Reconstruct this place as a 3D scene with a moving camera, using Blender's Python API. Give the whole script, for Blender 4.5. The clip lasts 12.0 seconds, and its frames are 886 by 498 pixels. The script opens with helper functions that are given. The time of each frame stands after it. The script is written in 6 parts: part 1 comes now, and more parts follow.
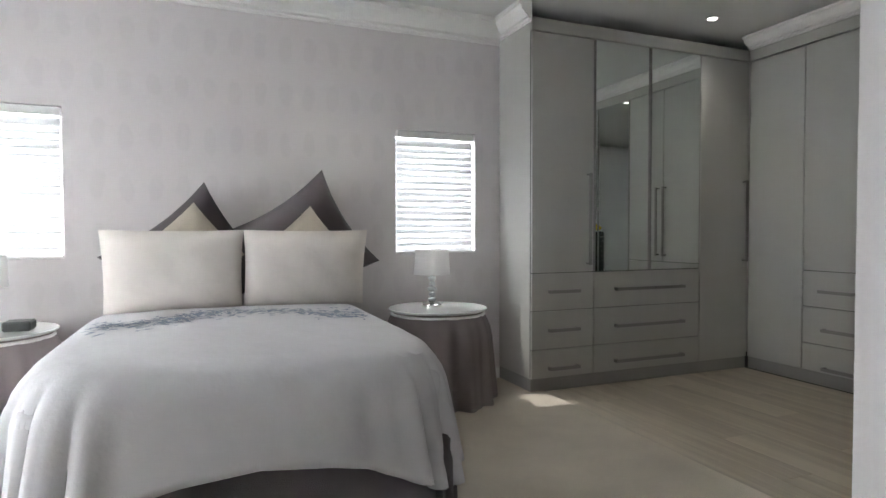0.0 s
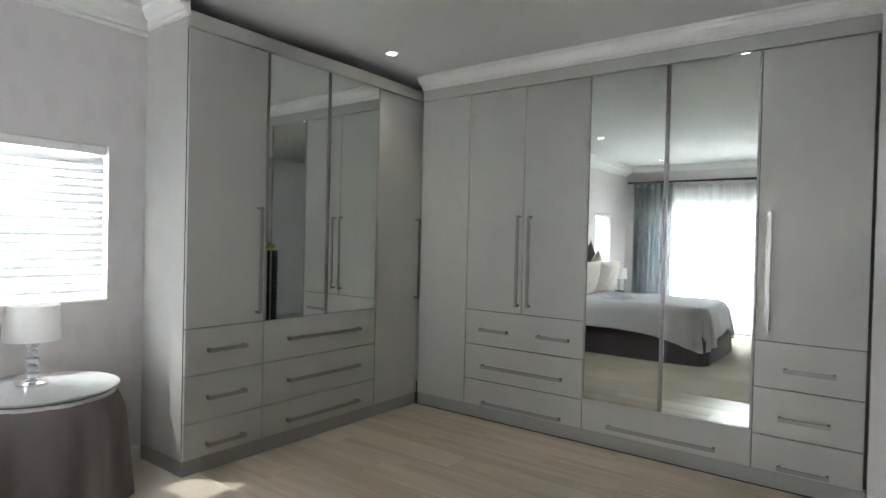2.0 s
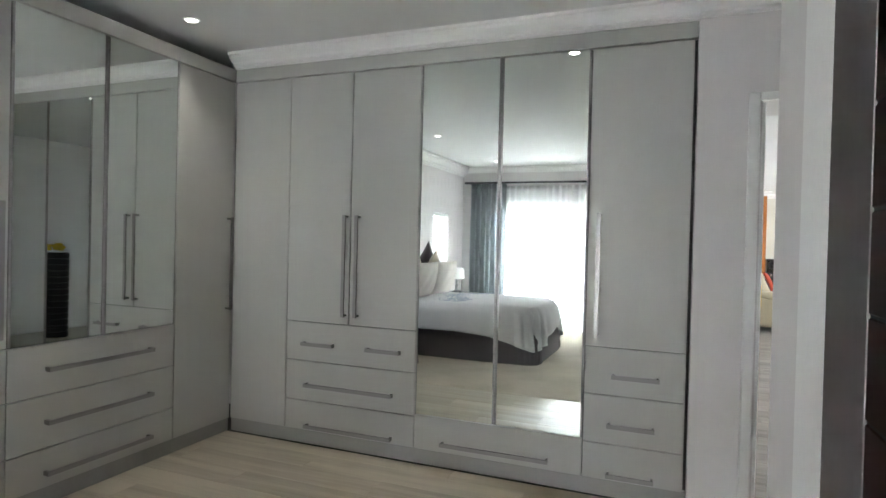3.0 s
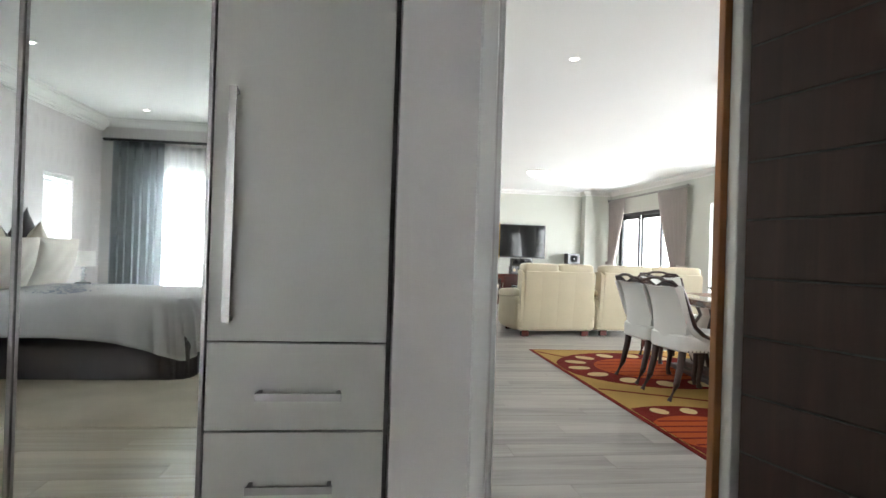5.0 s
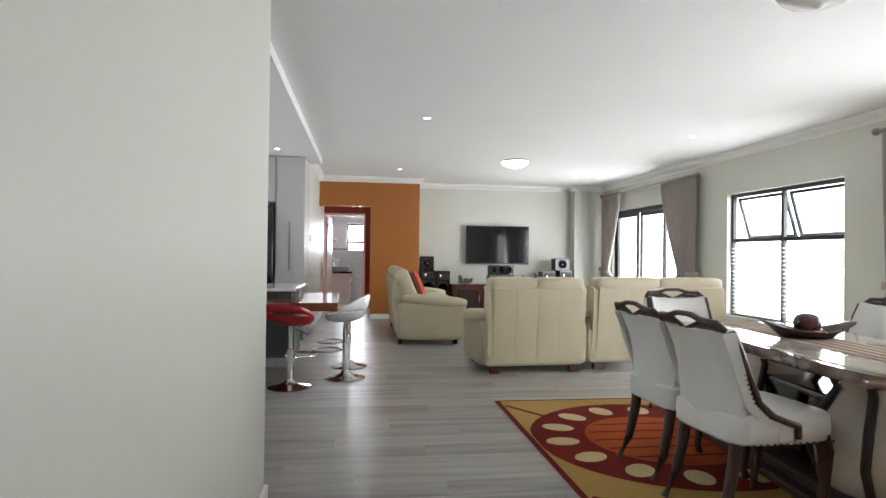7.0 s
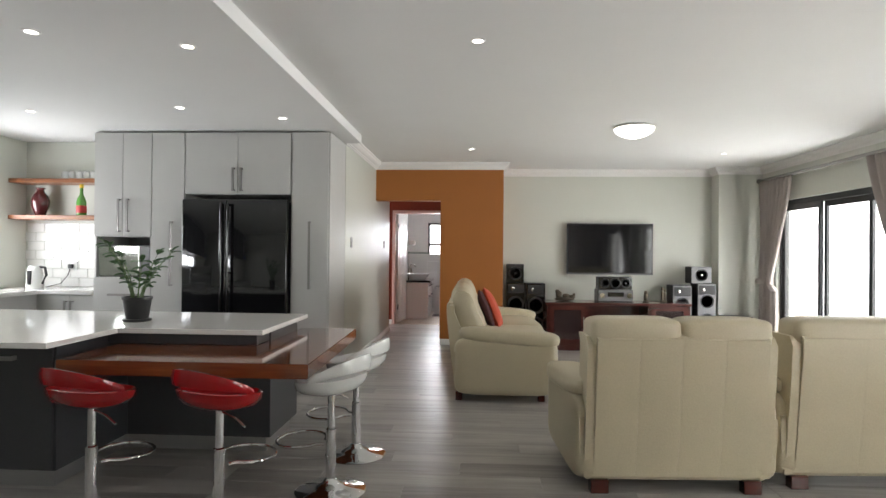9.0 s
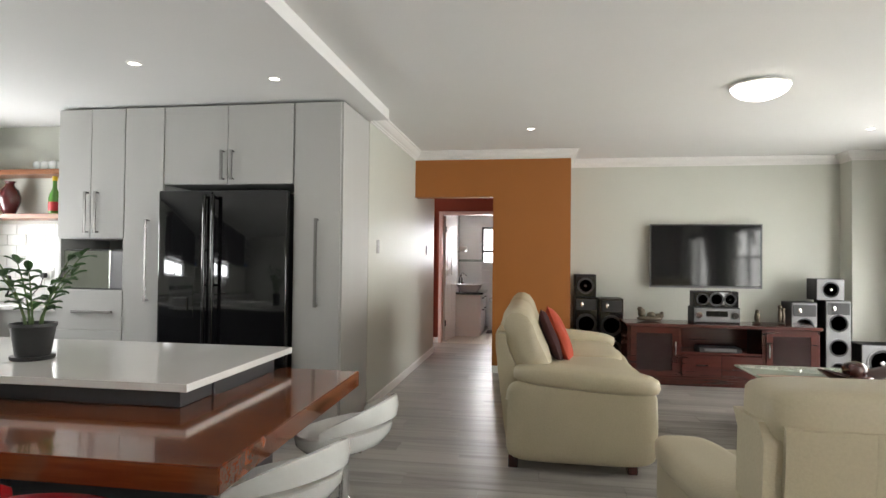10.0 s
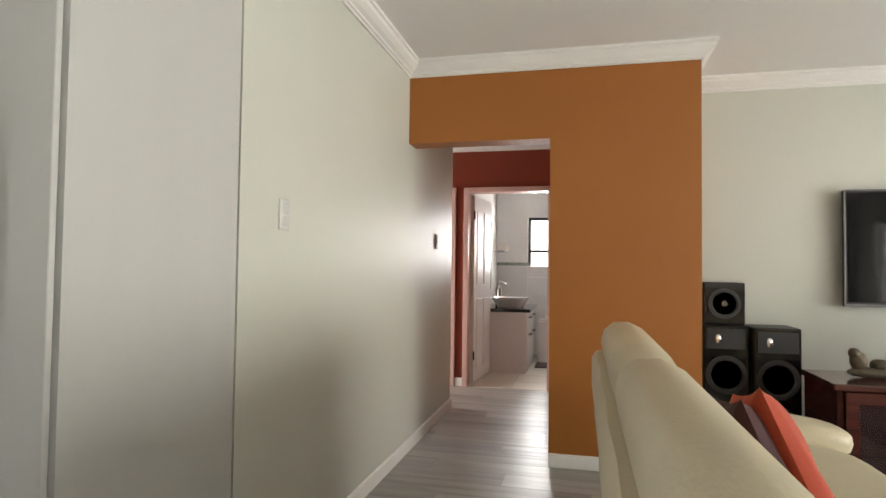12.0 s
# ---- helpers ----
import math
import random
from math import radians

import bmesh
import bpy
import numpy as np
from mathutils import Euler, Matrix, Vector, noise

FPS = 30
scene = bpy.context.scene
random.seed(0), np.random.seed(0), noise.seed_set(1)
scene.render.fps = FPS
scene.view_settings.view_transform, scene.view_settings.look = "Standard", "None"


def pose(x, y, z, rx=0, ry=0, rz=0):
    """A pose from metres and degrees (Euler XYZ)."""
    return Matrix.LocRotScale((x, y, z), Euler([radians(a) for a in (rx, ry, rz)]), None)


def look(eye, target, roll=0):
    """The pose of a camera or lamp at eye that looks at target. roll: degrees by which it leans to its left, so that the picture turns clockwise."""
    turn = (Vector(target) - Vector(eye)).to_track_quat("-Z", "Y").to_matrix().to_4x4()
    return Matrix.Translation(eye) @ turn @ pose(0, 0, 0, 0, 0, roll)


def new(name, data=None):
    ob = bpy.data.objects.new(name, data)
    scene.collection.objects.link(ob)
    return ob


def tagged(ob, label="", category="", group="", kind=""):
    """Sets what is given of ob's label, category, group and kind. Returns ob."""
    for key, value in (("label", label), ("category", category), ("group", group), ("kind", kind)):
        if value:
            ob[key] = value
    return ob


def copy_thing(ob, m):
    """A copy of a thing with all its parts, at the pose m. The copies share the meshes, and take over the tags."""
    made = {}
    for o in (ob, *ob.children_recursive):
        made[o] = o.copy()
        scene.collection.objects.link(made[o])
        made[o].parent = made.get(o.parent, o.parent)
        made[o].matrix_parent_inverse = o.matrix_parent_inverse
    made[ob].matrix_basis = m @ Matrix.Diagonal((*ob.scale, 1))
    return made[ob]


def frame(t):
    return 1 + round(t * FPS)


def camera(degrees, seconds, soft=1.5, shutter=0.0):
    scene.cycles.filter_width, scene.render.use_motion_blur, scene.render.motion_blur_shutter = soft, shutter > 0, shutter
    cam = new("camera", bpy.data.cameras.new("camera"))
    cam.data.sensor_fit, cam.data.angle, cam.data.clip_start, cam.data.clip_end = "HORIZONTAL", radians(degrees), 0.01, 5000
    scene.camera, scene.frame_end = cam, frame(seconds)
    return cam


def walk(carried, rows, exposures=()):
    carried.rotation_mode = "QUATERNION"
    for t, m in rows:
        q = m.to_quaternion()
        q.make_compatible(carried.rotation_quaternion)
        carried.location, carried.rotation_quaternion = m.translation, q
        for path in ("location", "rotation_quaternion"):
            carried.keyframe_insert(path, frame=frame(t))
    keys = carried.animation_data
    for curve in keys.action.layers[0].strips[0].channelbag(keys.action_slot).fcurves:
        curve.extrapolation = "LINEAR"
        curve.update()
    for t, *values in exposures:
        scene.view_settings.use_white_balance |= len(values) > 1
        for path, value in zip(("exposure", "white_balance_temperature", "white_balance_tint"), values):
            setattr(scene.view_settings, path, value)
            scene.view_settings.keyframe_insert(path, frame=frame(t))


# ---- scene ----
cam = camera(74.2, 12.0)
PATH = [
    (0, (0.562, -4.303, 1.07), (-1.289, -3.549, 1.016), -0.1),
    (0.5, (0.453, -4.228, 1.152), (-1.298, -3.264, 1.086), 0.4),
    (1, (0.337, -4.14, 1.215), (-1.268, -2.949, 1.16), 0.8),
    (1.5, (0.251, -4.037, 1.266), (-1.182, -2.642, 1.228), 1.1),
    (2, (0.137, -3.968, 1.308), (-1.06, -2.366, 1.279), 1.4),
    (2.5, (0.05, -3.836, 1.328), (-0.902, -2.078, 1.305), 1.6),
    (3, (0.031, -3.561, 1.341), (-0.706, -1.702, 1.318), 1.4),
    (3.5, (-0.053, -3.258, 1.279), (-0.5, -1.308, 1.275), 1.6),
    (5.5, (0.146, -1.583, 1.055), (0.498, 0.385, 1.068), 1.4),
    (6, (0.318, -1.109, 1.125), (0.704, 0.853, 1.145), 0.8),
    (6.5, (0.566, -0.688, 1.165), (0.955, 1.274, 1.191), 0.7),
    (7, (0.796, -0.246, 1.187), (1.066, 1.736, 1.206), 0.7),
    (9, (1.422, 2.227, 1.317), (1.313, 4.224, 1.328), 0.5),
    (9.5, (1.427, 2.961, 1.311), (1.2, 4.948, 1.32), 0.6),
    (10, (1.417, 3.703, 1.307), (1.107, 5.678, 1.344), 0.6),
    (10.5, (1.353, 4.464, 1.269), (0.985, 6.429, 1.33), 0.6),
    (11, (1.318, 5.236, 1.249), (0.909, 7.192, 1.321), 0.7),
    (11.5, (1.213, 6.014, 1.238), (0.779, 7.965, 1.307), 0.7),
    (12, (1.128, 6.819, 1.218), (0.666, 8.764, 1.285), 0.7),
]
walk(cam, [(t, look(e, g, r)) for t, e, g, r in PATH],
     exposures=[(0, 0.6, 6250, 10), (1.0, 0.98, 6220, 9), (2.5, 1.09, 6150, 8), (3.5, 1.34, 6120, 8), (5.5, 0.8, 6250, 8), (7, 0.42, 6220, 9), (9, 0.13, 6560, 9), (11, 0.38, 6880, 8), (12, 0.4, 7020, 8)])

# ---- light ----
world = bpy.data.worlds.new("sky")
scene.world = world
world.use_nodes = True
_n, _l = world.node_tree.nodes, world.node_tree.links
_sky = _n.new("ShaderNodeTexSky")
_sky.sky_type, _sky.sun_disc = "NISHITA", False
_sky.sun_elevation, _sky.sun_rotation = radians(52), radians(250)
_l.new(_sky.outputs[0], _n["Background"].inputs[0])
_n["Background"].inputs[1].default_value = 0.12

sun = new("sun", bpy.data.lights.new("sun", "SUN"))
sun.data.energy, sun.data.angle, sun.data.color = 2.2, radians(0.5), (1.0, 0.95, 0.88)
sun.matrix_world = look((-9.6, -6.49, 13.2), (-3.4, -2.79, 1.2))


def window_light(eye, target, w, h, power, colour=(0.98, 0.985, 0.98)):
    """An area lamp in an opening: the sky in a window, or added passage light."""
    ob = new("window_light", bpy.data.lights.new("window_light", "AREA"))
    ob.data.shape, ob.data.size, ob.data.size_y, ob.data.energy, ob.data.color = "RECTANGLE", w, h, power, colour
    ob.matrix_world = look(eye, target)
    return ob


def spot_light(x, y, z, power, colour=(1, 0.93, 0.82)):
    ob = new("downlight_bulb", bpy.data.lights.new("downlight_bulb", "SPOT"))
    ob.data.energy, ob.data.color, ob.data.spot_size, ob.data.spot_blend, ob.data.shadow_soft_size = power, colour, radians(100), 0.8, 0.03
    ob.matrix_world = look((x, y, z), (x, y + 0.001, 0))
    return ob


XR = 5.6          # window wall of the living room
COOL = (0.93, 0.95, 1.0)
window_light((XR + 0.22, 6.02, 1.22), (0, 6.02, 1.22), 1.96, 1.7, 75)
window_light((XR + 0.24, 9.2, 1.03), (0, 9.2, 1.0), 2.8, 2.1, 120)
window_light((XR + 0.24, 2.7, 1.03), (0, 2.7, 1.0), 2.8, 2.1, 130)
window_light((-3.64, 4.95, 1.405), (0, 4.95, 1.3), 1.4, 0.27, 30, COOL)
window_light((-3.64, 7.5, 1.55), (0, 7.3, 1.4), 1.1, 0.74, 31, COOL)
# no window here: unseen lamp added in the side-passage hole to brighten the passage
window_light((-1.36, 12.35, 1.05), (0, 12.35, 1.0), 0.66, 1.9, 20)
window_light((-1.75, -6.52, 1.0), (-1.75, 0, 1.0), 2.4, 2.0, 300, COOL)
window_light((-3.50, -2.79, 1.35), (0, -2.79, 1.2), 0.64, 0.9, 24, COOL)
window_light((-3.50, -5.33, 1.35), (0, -5.33, 1.2), 0.64, 0.9, 24, COOL)
window_light((0.62, 15.5, 1.54), (0.62, 0, 1.4), 0.5, 0.84, 46, COOL)

# ---- materials ----
MATS = {}


def mat(name, colour, rough=0.5, metal=0.0, grain=60.0, amount=0.08, bump=0.05, stain=1.5, coat=0.0, spec=0.5, stretch=None, random_amount=0.0):
    """A painted, woven or moulded surface with fine grain and broad uneven tone."""
    m = bpy.data.materials.new(name)
    m.use_nodes = True
    n, l = m.node_tree.nodes, m.node_tree.links
    b = n["Principled BSDF"]
    b.inputs["Roughness"].default_value, b.inputs["Metallic"].default_value = rough, metal
    b.inputs["Coat Weight"].default_value, b.inputs["Specular IOR Level"].default_value = coat, spec
    b.inputs["Coat Roughness"].default_value = 0.08
    tc = n.new("ShaderNodeTexCoord")
    mp = n.new("ShaderNodeMapping")
    mp.inputs["Scale"].default_value = stretch or (1, 1, 1)
    l.new(tc.outputs["Object"], mp.inputs["Vector"])
    fine, broad = n.new("ShaderNodeTexNoise"), n.new("ShaderNodeTexNoise")
    fine.inputs["Scale"].default_value, broad.inputs["Scale"].default_value = grain, stain
    fine.inputs["Detail"].default_value, broad.inputs["Detail"].default_value = 4, 3
    l.new(mp.outputs[0], fine.inputs["Vector"])
    l.new(mp.outputs[0], broad.inputs["Vector"])
    add = n.new("ShaderNodeMath")
    add.operation = "ADD"
    l.new(fine.outputs["Fac"], add.inputs[0])
    l.new(broad.outputs["Fac"], add.inputs[1])
    last = add
    if random_amount:
        oi = n.new("ShaderNodeObjectInfo")
        mul = n.new("ShaderNodeMath")
        mul.operation, mul.inputs[1].default_value = "MULTIPLY_ADD", random_amount
        l.new(oi.outputs["Random"], mul.inputs[0])
        l.new(add.outputs[0], mul.inputs[2])
        last = mul
    ramp = n.new("ShaderNodeMapRange")
    ramp.inputs["From Min"].default_value, ramp.inputs["From Max"].default_value = 0.6, 1.4 + random_amount
    ramp.inputs["To Min"].default_value, ramp.inputs["To Max"].default_value = 1 - amount, 1 + amount
    l.new(last.outputs[0], ramp.inputs["Value"])
    mix = n.new("ShaderNodeVectorMath")
    mix.operation = "SCALE"
    mix.inputs[0].default_value = colour
    l.new(ramp.outputs[0], mix.inputs["Scale"])
    l.new(mix.outputs[0], b.inputs["Base Color"])
    if bump:
        bp = n.new("ShaderNodeBump")
        bp.inputs["Strength"].default_value, bp.inputs["Distance"].default_value = bump, 0.01
        l.new(fine.outputs["Fac"], bp.inputs["Height"])
        l.new(bp.outputs[0], b.inputs["Normal"])
    MATS[name] = m
    return m


def wood(name, dark, light, rough=0.35, scale=3.0, along="x", coat=0.0, random_amount=0.0):
    m = bpy.data.materials.new(name)
    m.use_nodes = True
    n, l = m.node_tree.nodes, m.node_tree.links
    b = n["Principled BSDF"]
    b.inputs["Roughness"].default_value, b.inputs["Coat Weight"].default_value, b.inputs["Coat Roughness"].default_value = rough, coat, 0.06
    tc, mp = n.new("ShaderNodeTexCoord"), n.new("ShaderNodeMapping")
    mp.inputs["Scale"].default_value = {"x": (0.6, 9, 9), "y": (9, 0.6, 9), "z": (9, 9, 0.6)}[along]
    l.new(tc.outputs["Object"], mp.inputs["Vector"])
    vec = mp.outputs[0]
    if random_amount:
        oi, ad = n.new("ShaderNodeObjectInfo"), n.new("ShaderNodeVectorMath")
        sc = n.new("ShaderNodeVectorMath")
        sc.operation, sc.inputs[0].default_value = "SCALE", (37, 91, 53)
        l.new(oi.outputs["Random"], sc.inputs["Scale"])
        l.new(vec, ad.inputs[0])
        l.new(sc.outputs[0], ad.inputs[1])
        vec = ad.outputs[0]
    no, fi = n.new("ShaderNodeTexNoise"), n.new("ShaderNodeTexNoise")
    no.inputs["Scale"].default_value, no.inputs["Detail"].default_value, no.inputs["Distortion"].default_value = scale * 0.45, 6, 1.2
    fi.inputs["Scale"].default_value, fi.inputs["Detail"].default_value = scale * 4, 4
    l.new(vec, no.inputs["Vector"])
    l.new(vec, fi.inputs["Vector"])
    mi = n.new("ShaderNodeMath")
    mi.operation, mi.inputs[1].default_value = "MULTIPLY_ADD", 0.35
    l.new(fi.outputs["Fac"], mi.inputs[0])
    l.new(no.outputs["Fac"], mi.inputs[2])
    src = mi.outputs[0]
    if random_amount:
        oi2, m2 = n.new("ShaderNodeObjectInfo"), n.new("ShaderNodeMath")
        m2.operation, m2.inputs[1].default_value = "MULTIPLY_ADD", random_amount
        l.new(oi2.outputs["Random"], m2.inputs[0])
        l.new(src, m2.inputs[2])
        src = m2.outputs[0]
    r = n.new("ShaderNodeValToRGB")
    r.color_ramp.elements[0].position, r.color_ramp.elements[0].color = 0.42, (*dark, 1)
    r.color_ramp.elements[1].position, r.color_ramp.elements[1].color = 0.95, (*light, 1)
    l.new(src, r.inputs[0])
    l.new(r.outputs[0], b.inputs["Base Color"])
    bp = n.new("ShaderNodeBump")
    bp.inputs["Strength"].default_value, bp.inputs["Distance"].default_value = 0.06, 0.005
    l.new(fi.outputs["Fac"], bp.inputs["Height"])
    l.new(bp.outputs[0], b.inputs["Normal"])
    return m


def glow(name, colour, strength):
    m = bpy.data.materials.new(name)
    m.use_nodes = True
    b = m.node_tree.nodes["Principled BSDF"]
    b.inputs["Base Color"].default_value = (*colour, 1)
    b.inputs["Emission Color"].default_value, b.inputs["Emission Strength"].default_value = (*colour, 1), strength
    return m


def clear(name, tint, rough=0.02, veil=0.9):
    """Thin glass or sheer cloth: most light goes straight through."""
    m = bpy.data.materials.new(name)
    m.use_nodes = True
    n, l = m.node_tree.nodes, m.node_tree.links
    b = n["Principled BSDF"]
    b.inputs["Base Color"].default_value, b.inputs["Roughness"].default_value = (*tint, 1), rough
    t, x = n.new("ShaderNodeBsdfTransparent"), n.new("ShaderNodeMixShader")
    x.inputs[0].default_value = veil
    l.new(b.outputs[0], x.inputs[1])
    l.new(t.outputs[0], x.inputs[2])
    l.new(x.outputs[0], n["Material Output"].inputs[0])
    return m


def cloth(name, colour, through_light=0.4, amount=0.1, grain=220.0):
    """Woven cloth that lets some light through."""
    m = mat(name, colour, 0.9, grain=grain, amount=amount, bump=0.15, spec=0.2)
    n, l = m.node_tree.nodes, m.node_tree.links
    t, x = n.new("ShaderNodeBsdfTranslucent"), n.new("ShaderNodeMixShader")
    t.inputs[0].default_value = (*colour, 1)
    x.inputs[0].default_value = through_light
    l.new(n["Principled BSDF"].outputs[0], x.inputs[1])
    l.new(t.outputs[0], x.inputs[2])
    l.new(x.outputs[0], n["Material Output"].inputs[0])
    return m


WALL = mat("wall_paint", (0.58, 0.59, 0.53), 0.44, grain=180, amount=0.03, bump=0.03)
WALLBED = mat("bedroom_paint", (0.67, 0.64, 0.625), 0.5, grain=180, amount=0.03, bump=0.03)
CEIL = mat("ceiling_paint", (0.78, 0.78, 0.77), 0.9, grain=120, amount=0.02, bump=0.02)
WHITE = mat("white_gloss_paint", (0.8, 0.79, 0.77), 0.4, amount=0.03, bump=0.01)
ORANGE = mat("orange_paint", (0.36, 0.125, 0.022), 0.55, grain=180, amount=0.05, bump=0.04)
MAROON = mat("maroon_paint", (0.22, 0.036, 0.016), 0.5, grain=180, amount=0.05, bump=0.04)
PINKISH = mat("pale_pink_frame_paint", (0.62, 0.42, 0.38), 0.45, amount=0.04)
CARCASS = mat("grey_foil_board", (0.435, 0.43, 0.40), 0.42, grain=90, amount=0.03, bump=0.02, stretch=(4, 4, 0.5))
CARCASS2 = mat("pale_grey_foil_board", (0.50, 0.50, 0.485), 0.5, grain=90, amount=0.03, bump=0.02, stretch=(4, 4, 0.5))
PLINTH = mat("grey_plinth_board", (0.30, 0.295, 0.275), 0.5, amount=0.05)
# near-black colour that stands in for the shade inside narrow joints
GAP = mat("painted_gap_shade", (0.06, 0.06, 0.06), 0.8)
STEEL = mat("brushed_steel", (0.30, 0.29, 0.28), 0.38, 1.0, grain=300, amount=0.08, bump=0.03)
CHROME = mat("chrome", (0.78, 0.78, 0.78), 0.07, 1.0, amount=0.02, bump=0)
BRASS = mat("brass_plate", (0.75, 0.52, 0.16), 0.3, 1.0, amount=0.1)
MIRROR = mat("mirror_silver", (0.8, 0.84, 0.81), 0.015, 1.0, amount=0.0, bump=0)
GREYCLOTH = cloth("grey_brown_table_cloth", (0.26, 0.225, 0.22), 0.1)
DARKCLOTH = mat("charcoal_satin", (0.085, 0.072, 0.075), 0.6, grain=250, amount=0.12, bump=0.2)
BEDSKIRT = mat("grey_bed_skirt_cloth", (0.15, 0.135, 0.145), 0.85, grain=250, amount=0.1, bump=0.2)
LINEN = mat("white_bed_linen", (0.62, 0.61, 0.62), 0.9, grain=11, amount=0.04, bump=0.4, stain=4)
PILLOWCASE = mat("ivory_pillow_linen", (0.70, 0.65, 0.60), 0.9, grain=14, amount=0.05, bump=0.35, stain=5)
CREAMSATIN = mat("cream_satin", (0.52, 0.46, 0.37), 0.5, grain=200, amount=0.1, bump=0.15)
PRINT = mat("blue_grey_print", (0.24, 0.28, 0.35), 0.9, grain=200, amount=0.15)
CARPET = mat("beige_carpet_pile", (0.62, 0.56, 0.46), 1.0, grain=420, amount=0.22, bump=0.8, stain=2, spec=0.1)
SHADE = cloth("white_lamp_shade_cloth", (0.85, 0.84, 0.82), 0.6, 0.03)
CRYSTAL = clear("clear_crystal", (0.85, 0.87, 0.9), 0.03, 0.5)
GLASS = clear("window_glass", (0.8, 0.85, 0.85), 0.02, 0.93)
SMOKE = clear("smoked_glass", (0.05, 0.03, 0.03), 0.05, 0.35)
SHEER = cloth("sheer_white_voile", (0.85, 0.85, 0.84), 0.75, 0.03)
CURTAINGREY = cloth("slate_grey_curtain_cloth", (0.37, 0.39, 0.405), 0.45)
CURTAIN = cloth("taupe_curtain_cloth", (0.44, 0.395, 0.37), 0.25)
BLIND = cloth("white_blind_slat", (0.8, 0.8, 0.8), 0.1, 0.02)
BLACKFRAME = mat("black_powder_coat", (0.02, 0.02, 0.022), 0.45, amount=0.1)
LEATHER = mat("cream_leather", (0.47, 0.415, 0.29), 0.42, grain=110, amount=0.07, bump=0.12, stain=3)
WHITELEATHER = mat("white_leather", (0.66, 0.66, 0.63), 0.32, grain=140, amount=0.05, bump=0.1, stain=4)
DARKWOOD = wood("dark_stained_wood", (0.018, 0.008, 0.006), (0.05, 0.018, 0.012), 0.48, along="z", coat=0.06)
MAHOGANY = wood("dark_mahogany_veneer", (0.035, 0.007, 0.006), (0.085, 0.017, 0.012), 0.25, along="x", coat=0.5)
BARWOOD = wood("varnished_red_wood", (0.10, 0.022, 0.008), (0.30, 0.085, 0.025), 0.12, scale=2.2, along="x", coat=0.8)
SHELFWOOD = wood("red_brown_shelf_wood", (0.14, 0.045, 0.02), (0.36, 0.15, 0.06), 0.35, along="x")
LAMINATE = wood("grey_laminate_plank", (0.125, 0.115, 0.105), (0.36, 0.34, 0.315), 0.34, scale=1.6, along="x", random_amount=0.22)
LAMINATEBED = wood("oak_laminate_plank", (0.29, 0.245, 0.18), (0.52, 0.455, 0.35), 0.3, scale=1.6, along="x", random_amount=0.2)
DOORWOOD = wood("dark_brown_door_veneer", (0.028, 0.011, 0.008), (0.055, 0.022, 0.017), 0.62, along="z")
JAMBWOOD = wood("orange_brown_jamb_wood", (0.22, 0.08, 0.02), (0.36, 0.14, 0.04), 0.45, along="z")
QUARTZ = mat("white_quartz", (0.74, 0.735, 0.71), 0.08, grain=300, amount=0.03, bump=0)
CHARCOAL = mat("charcoal_grey_board", (0.045, 0.046, 0.05), 0.4, amount=0.08)
ALUM = mat("brushed_aluminium_plinth", (0.5, 0.5, 0.5), 0.35, 1.0, grain=200, amount=0.1)
BLACKGLOSS = mat("black_gloss_panel", (0.006, 0.006, 0.007), 0.04, amount=0.05, bump=0, coat=0.6)
BLACK = mat("black_plastic", (0.015, 0.015, 0.016), 0.45, amount=0.1)
SCREEN = mat("black_tv_screen", (0.008, 0.008, 0.009), 0.06, amount=0.02, bump=0)
REDPLASTIC = mat("glossy_red_plastic", (0.30, 0.004, 0.007), 0.16, amount=0.04, bump=0, coat=0.25)
WHITEPLASTIC = mat("glossy_white_plastic", (0.66, 0.67, 0.65), 0.15, amount=0.03, bump=0, coat=0.4)
SILVER = mat("silver_plastic", (0.17, 0.17, 0.175), 0.4, 0.4, amount=0.05, bump=0)
CONE = mat("speaker_cone", (0.03, 0.03, 0.031), 0.55, amount=0.1)
TILE = mat("white_glazed_tile", (0.74, 0.74, 0.72), 0.12, amount=0.03, bump=0.01, random_amount=0.2)
FLOORTILE = mat("cream_floor_tile", (0.62, 0.58, 0.50), 0.3, grain=40, amount=0.06, bump=0.02, random_amount=0.2)
GROUT = mat("pale_grout", (0.45, 0.44, 0.42), 0.9)
LEAF = mat("dark_green_leaf", (0.035, 0.09, 0.025), 0.35, grain=40, amount=0.25, bump=0.1, random_amount=0.3)
STEM = mat("green_stem", (0.08, 0.13, 0.04), 0.5)
SOIL = mat("dark_soil", (0.03, 0.022, 0.016), 1.0, bump=0.6)
ORANGECLOTH = mat("orange_red_cushion_cloth", (0.40, 0.05, 0.018), 0.8, grain=250, amount=0.1, bump=0.2)
MAROONCLOTH = mat("dark_maroon_cushion_cloth", (0.05, 0.01, 0.012), 0.8, grain=250, amount=0.12, bump=0.2)
BRONZE = mat("weathered_bronze_ornament", (0.085, 0.068, 0.045), 0.45, 0.4, grain=60, amount=0.35, bump=0.3)
MARBLEDARK = mat("dark_brown_marble", (0.10, 0.055, 0.04), 0.1, grain=14, amount=0.75, bump=0, stain=6, coat=0.5)
MARBLE = mat("cream_marble", (0.58, 0.52, 0.44), 0.08, grain=9, amount=0.15, bump=0, stain=4, coat=0.5)
RUGGOLD = mat("gold_rug_pile", (0.42, 0.27, 0.085), 1.0, grain=300, amount=0.22, bump=0.6, spec=0.1)
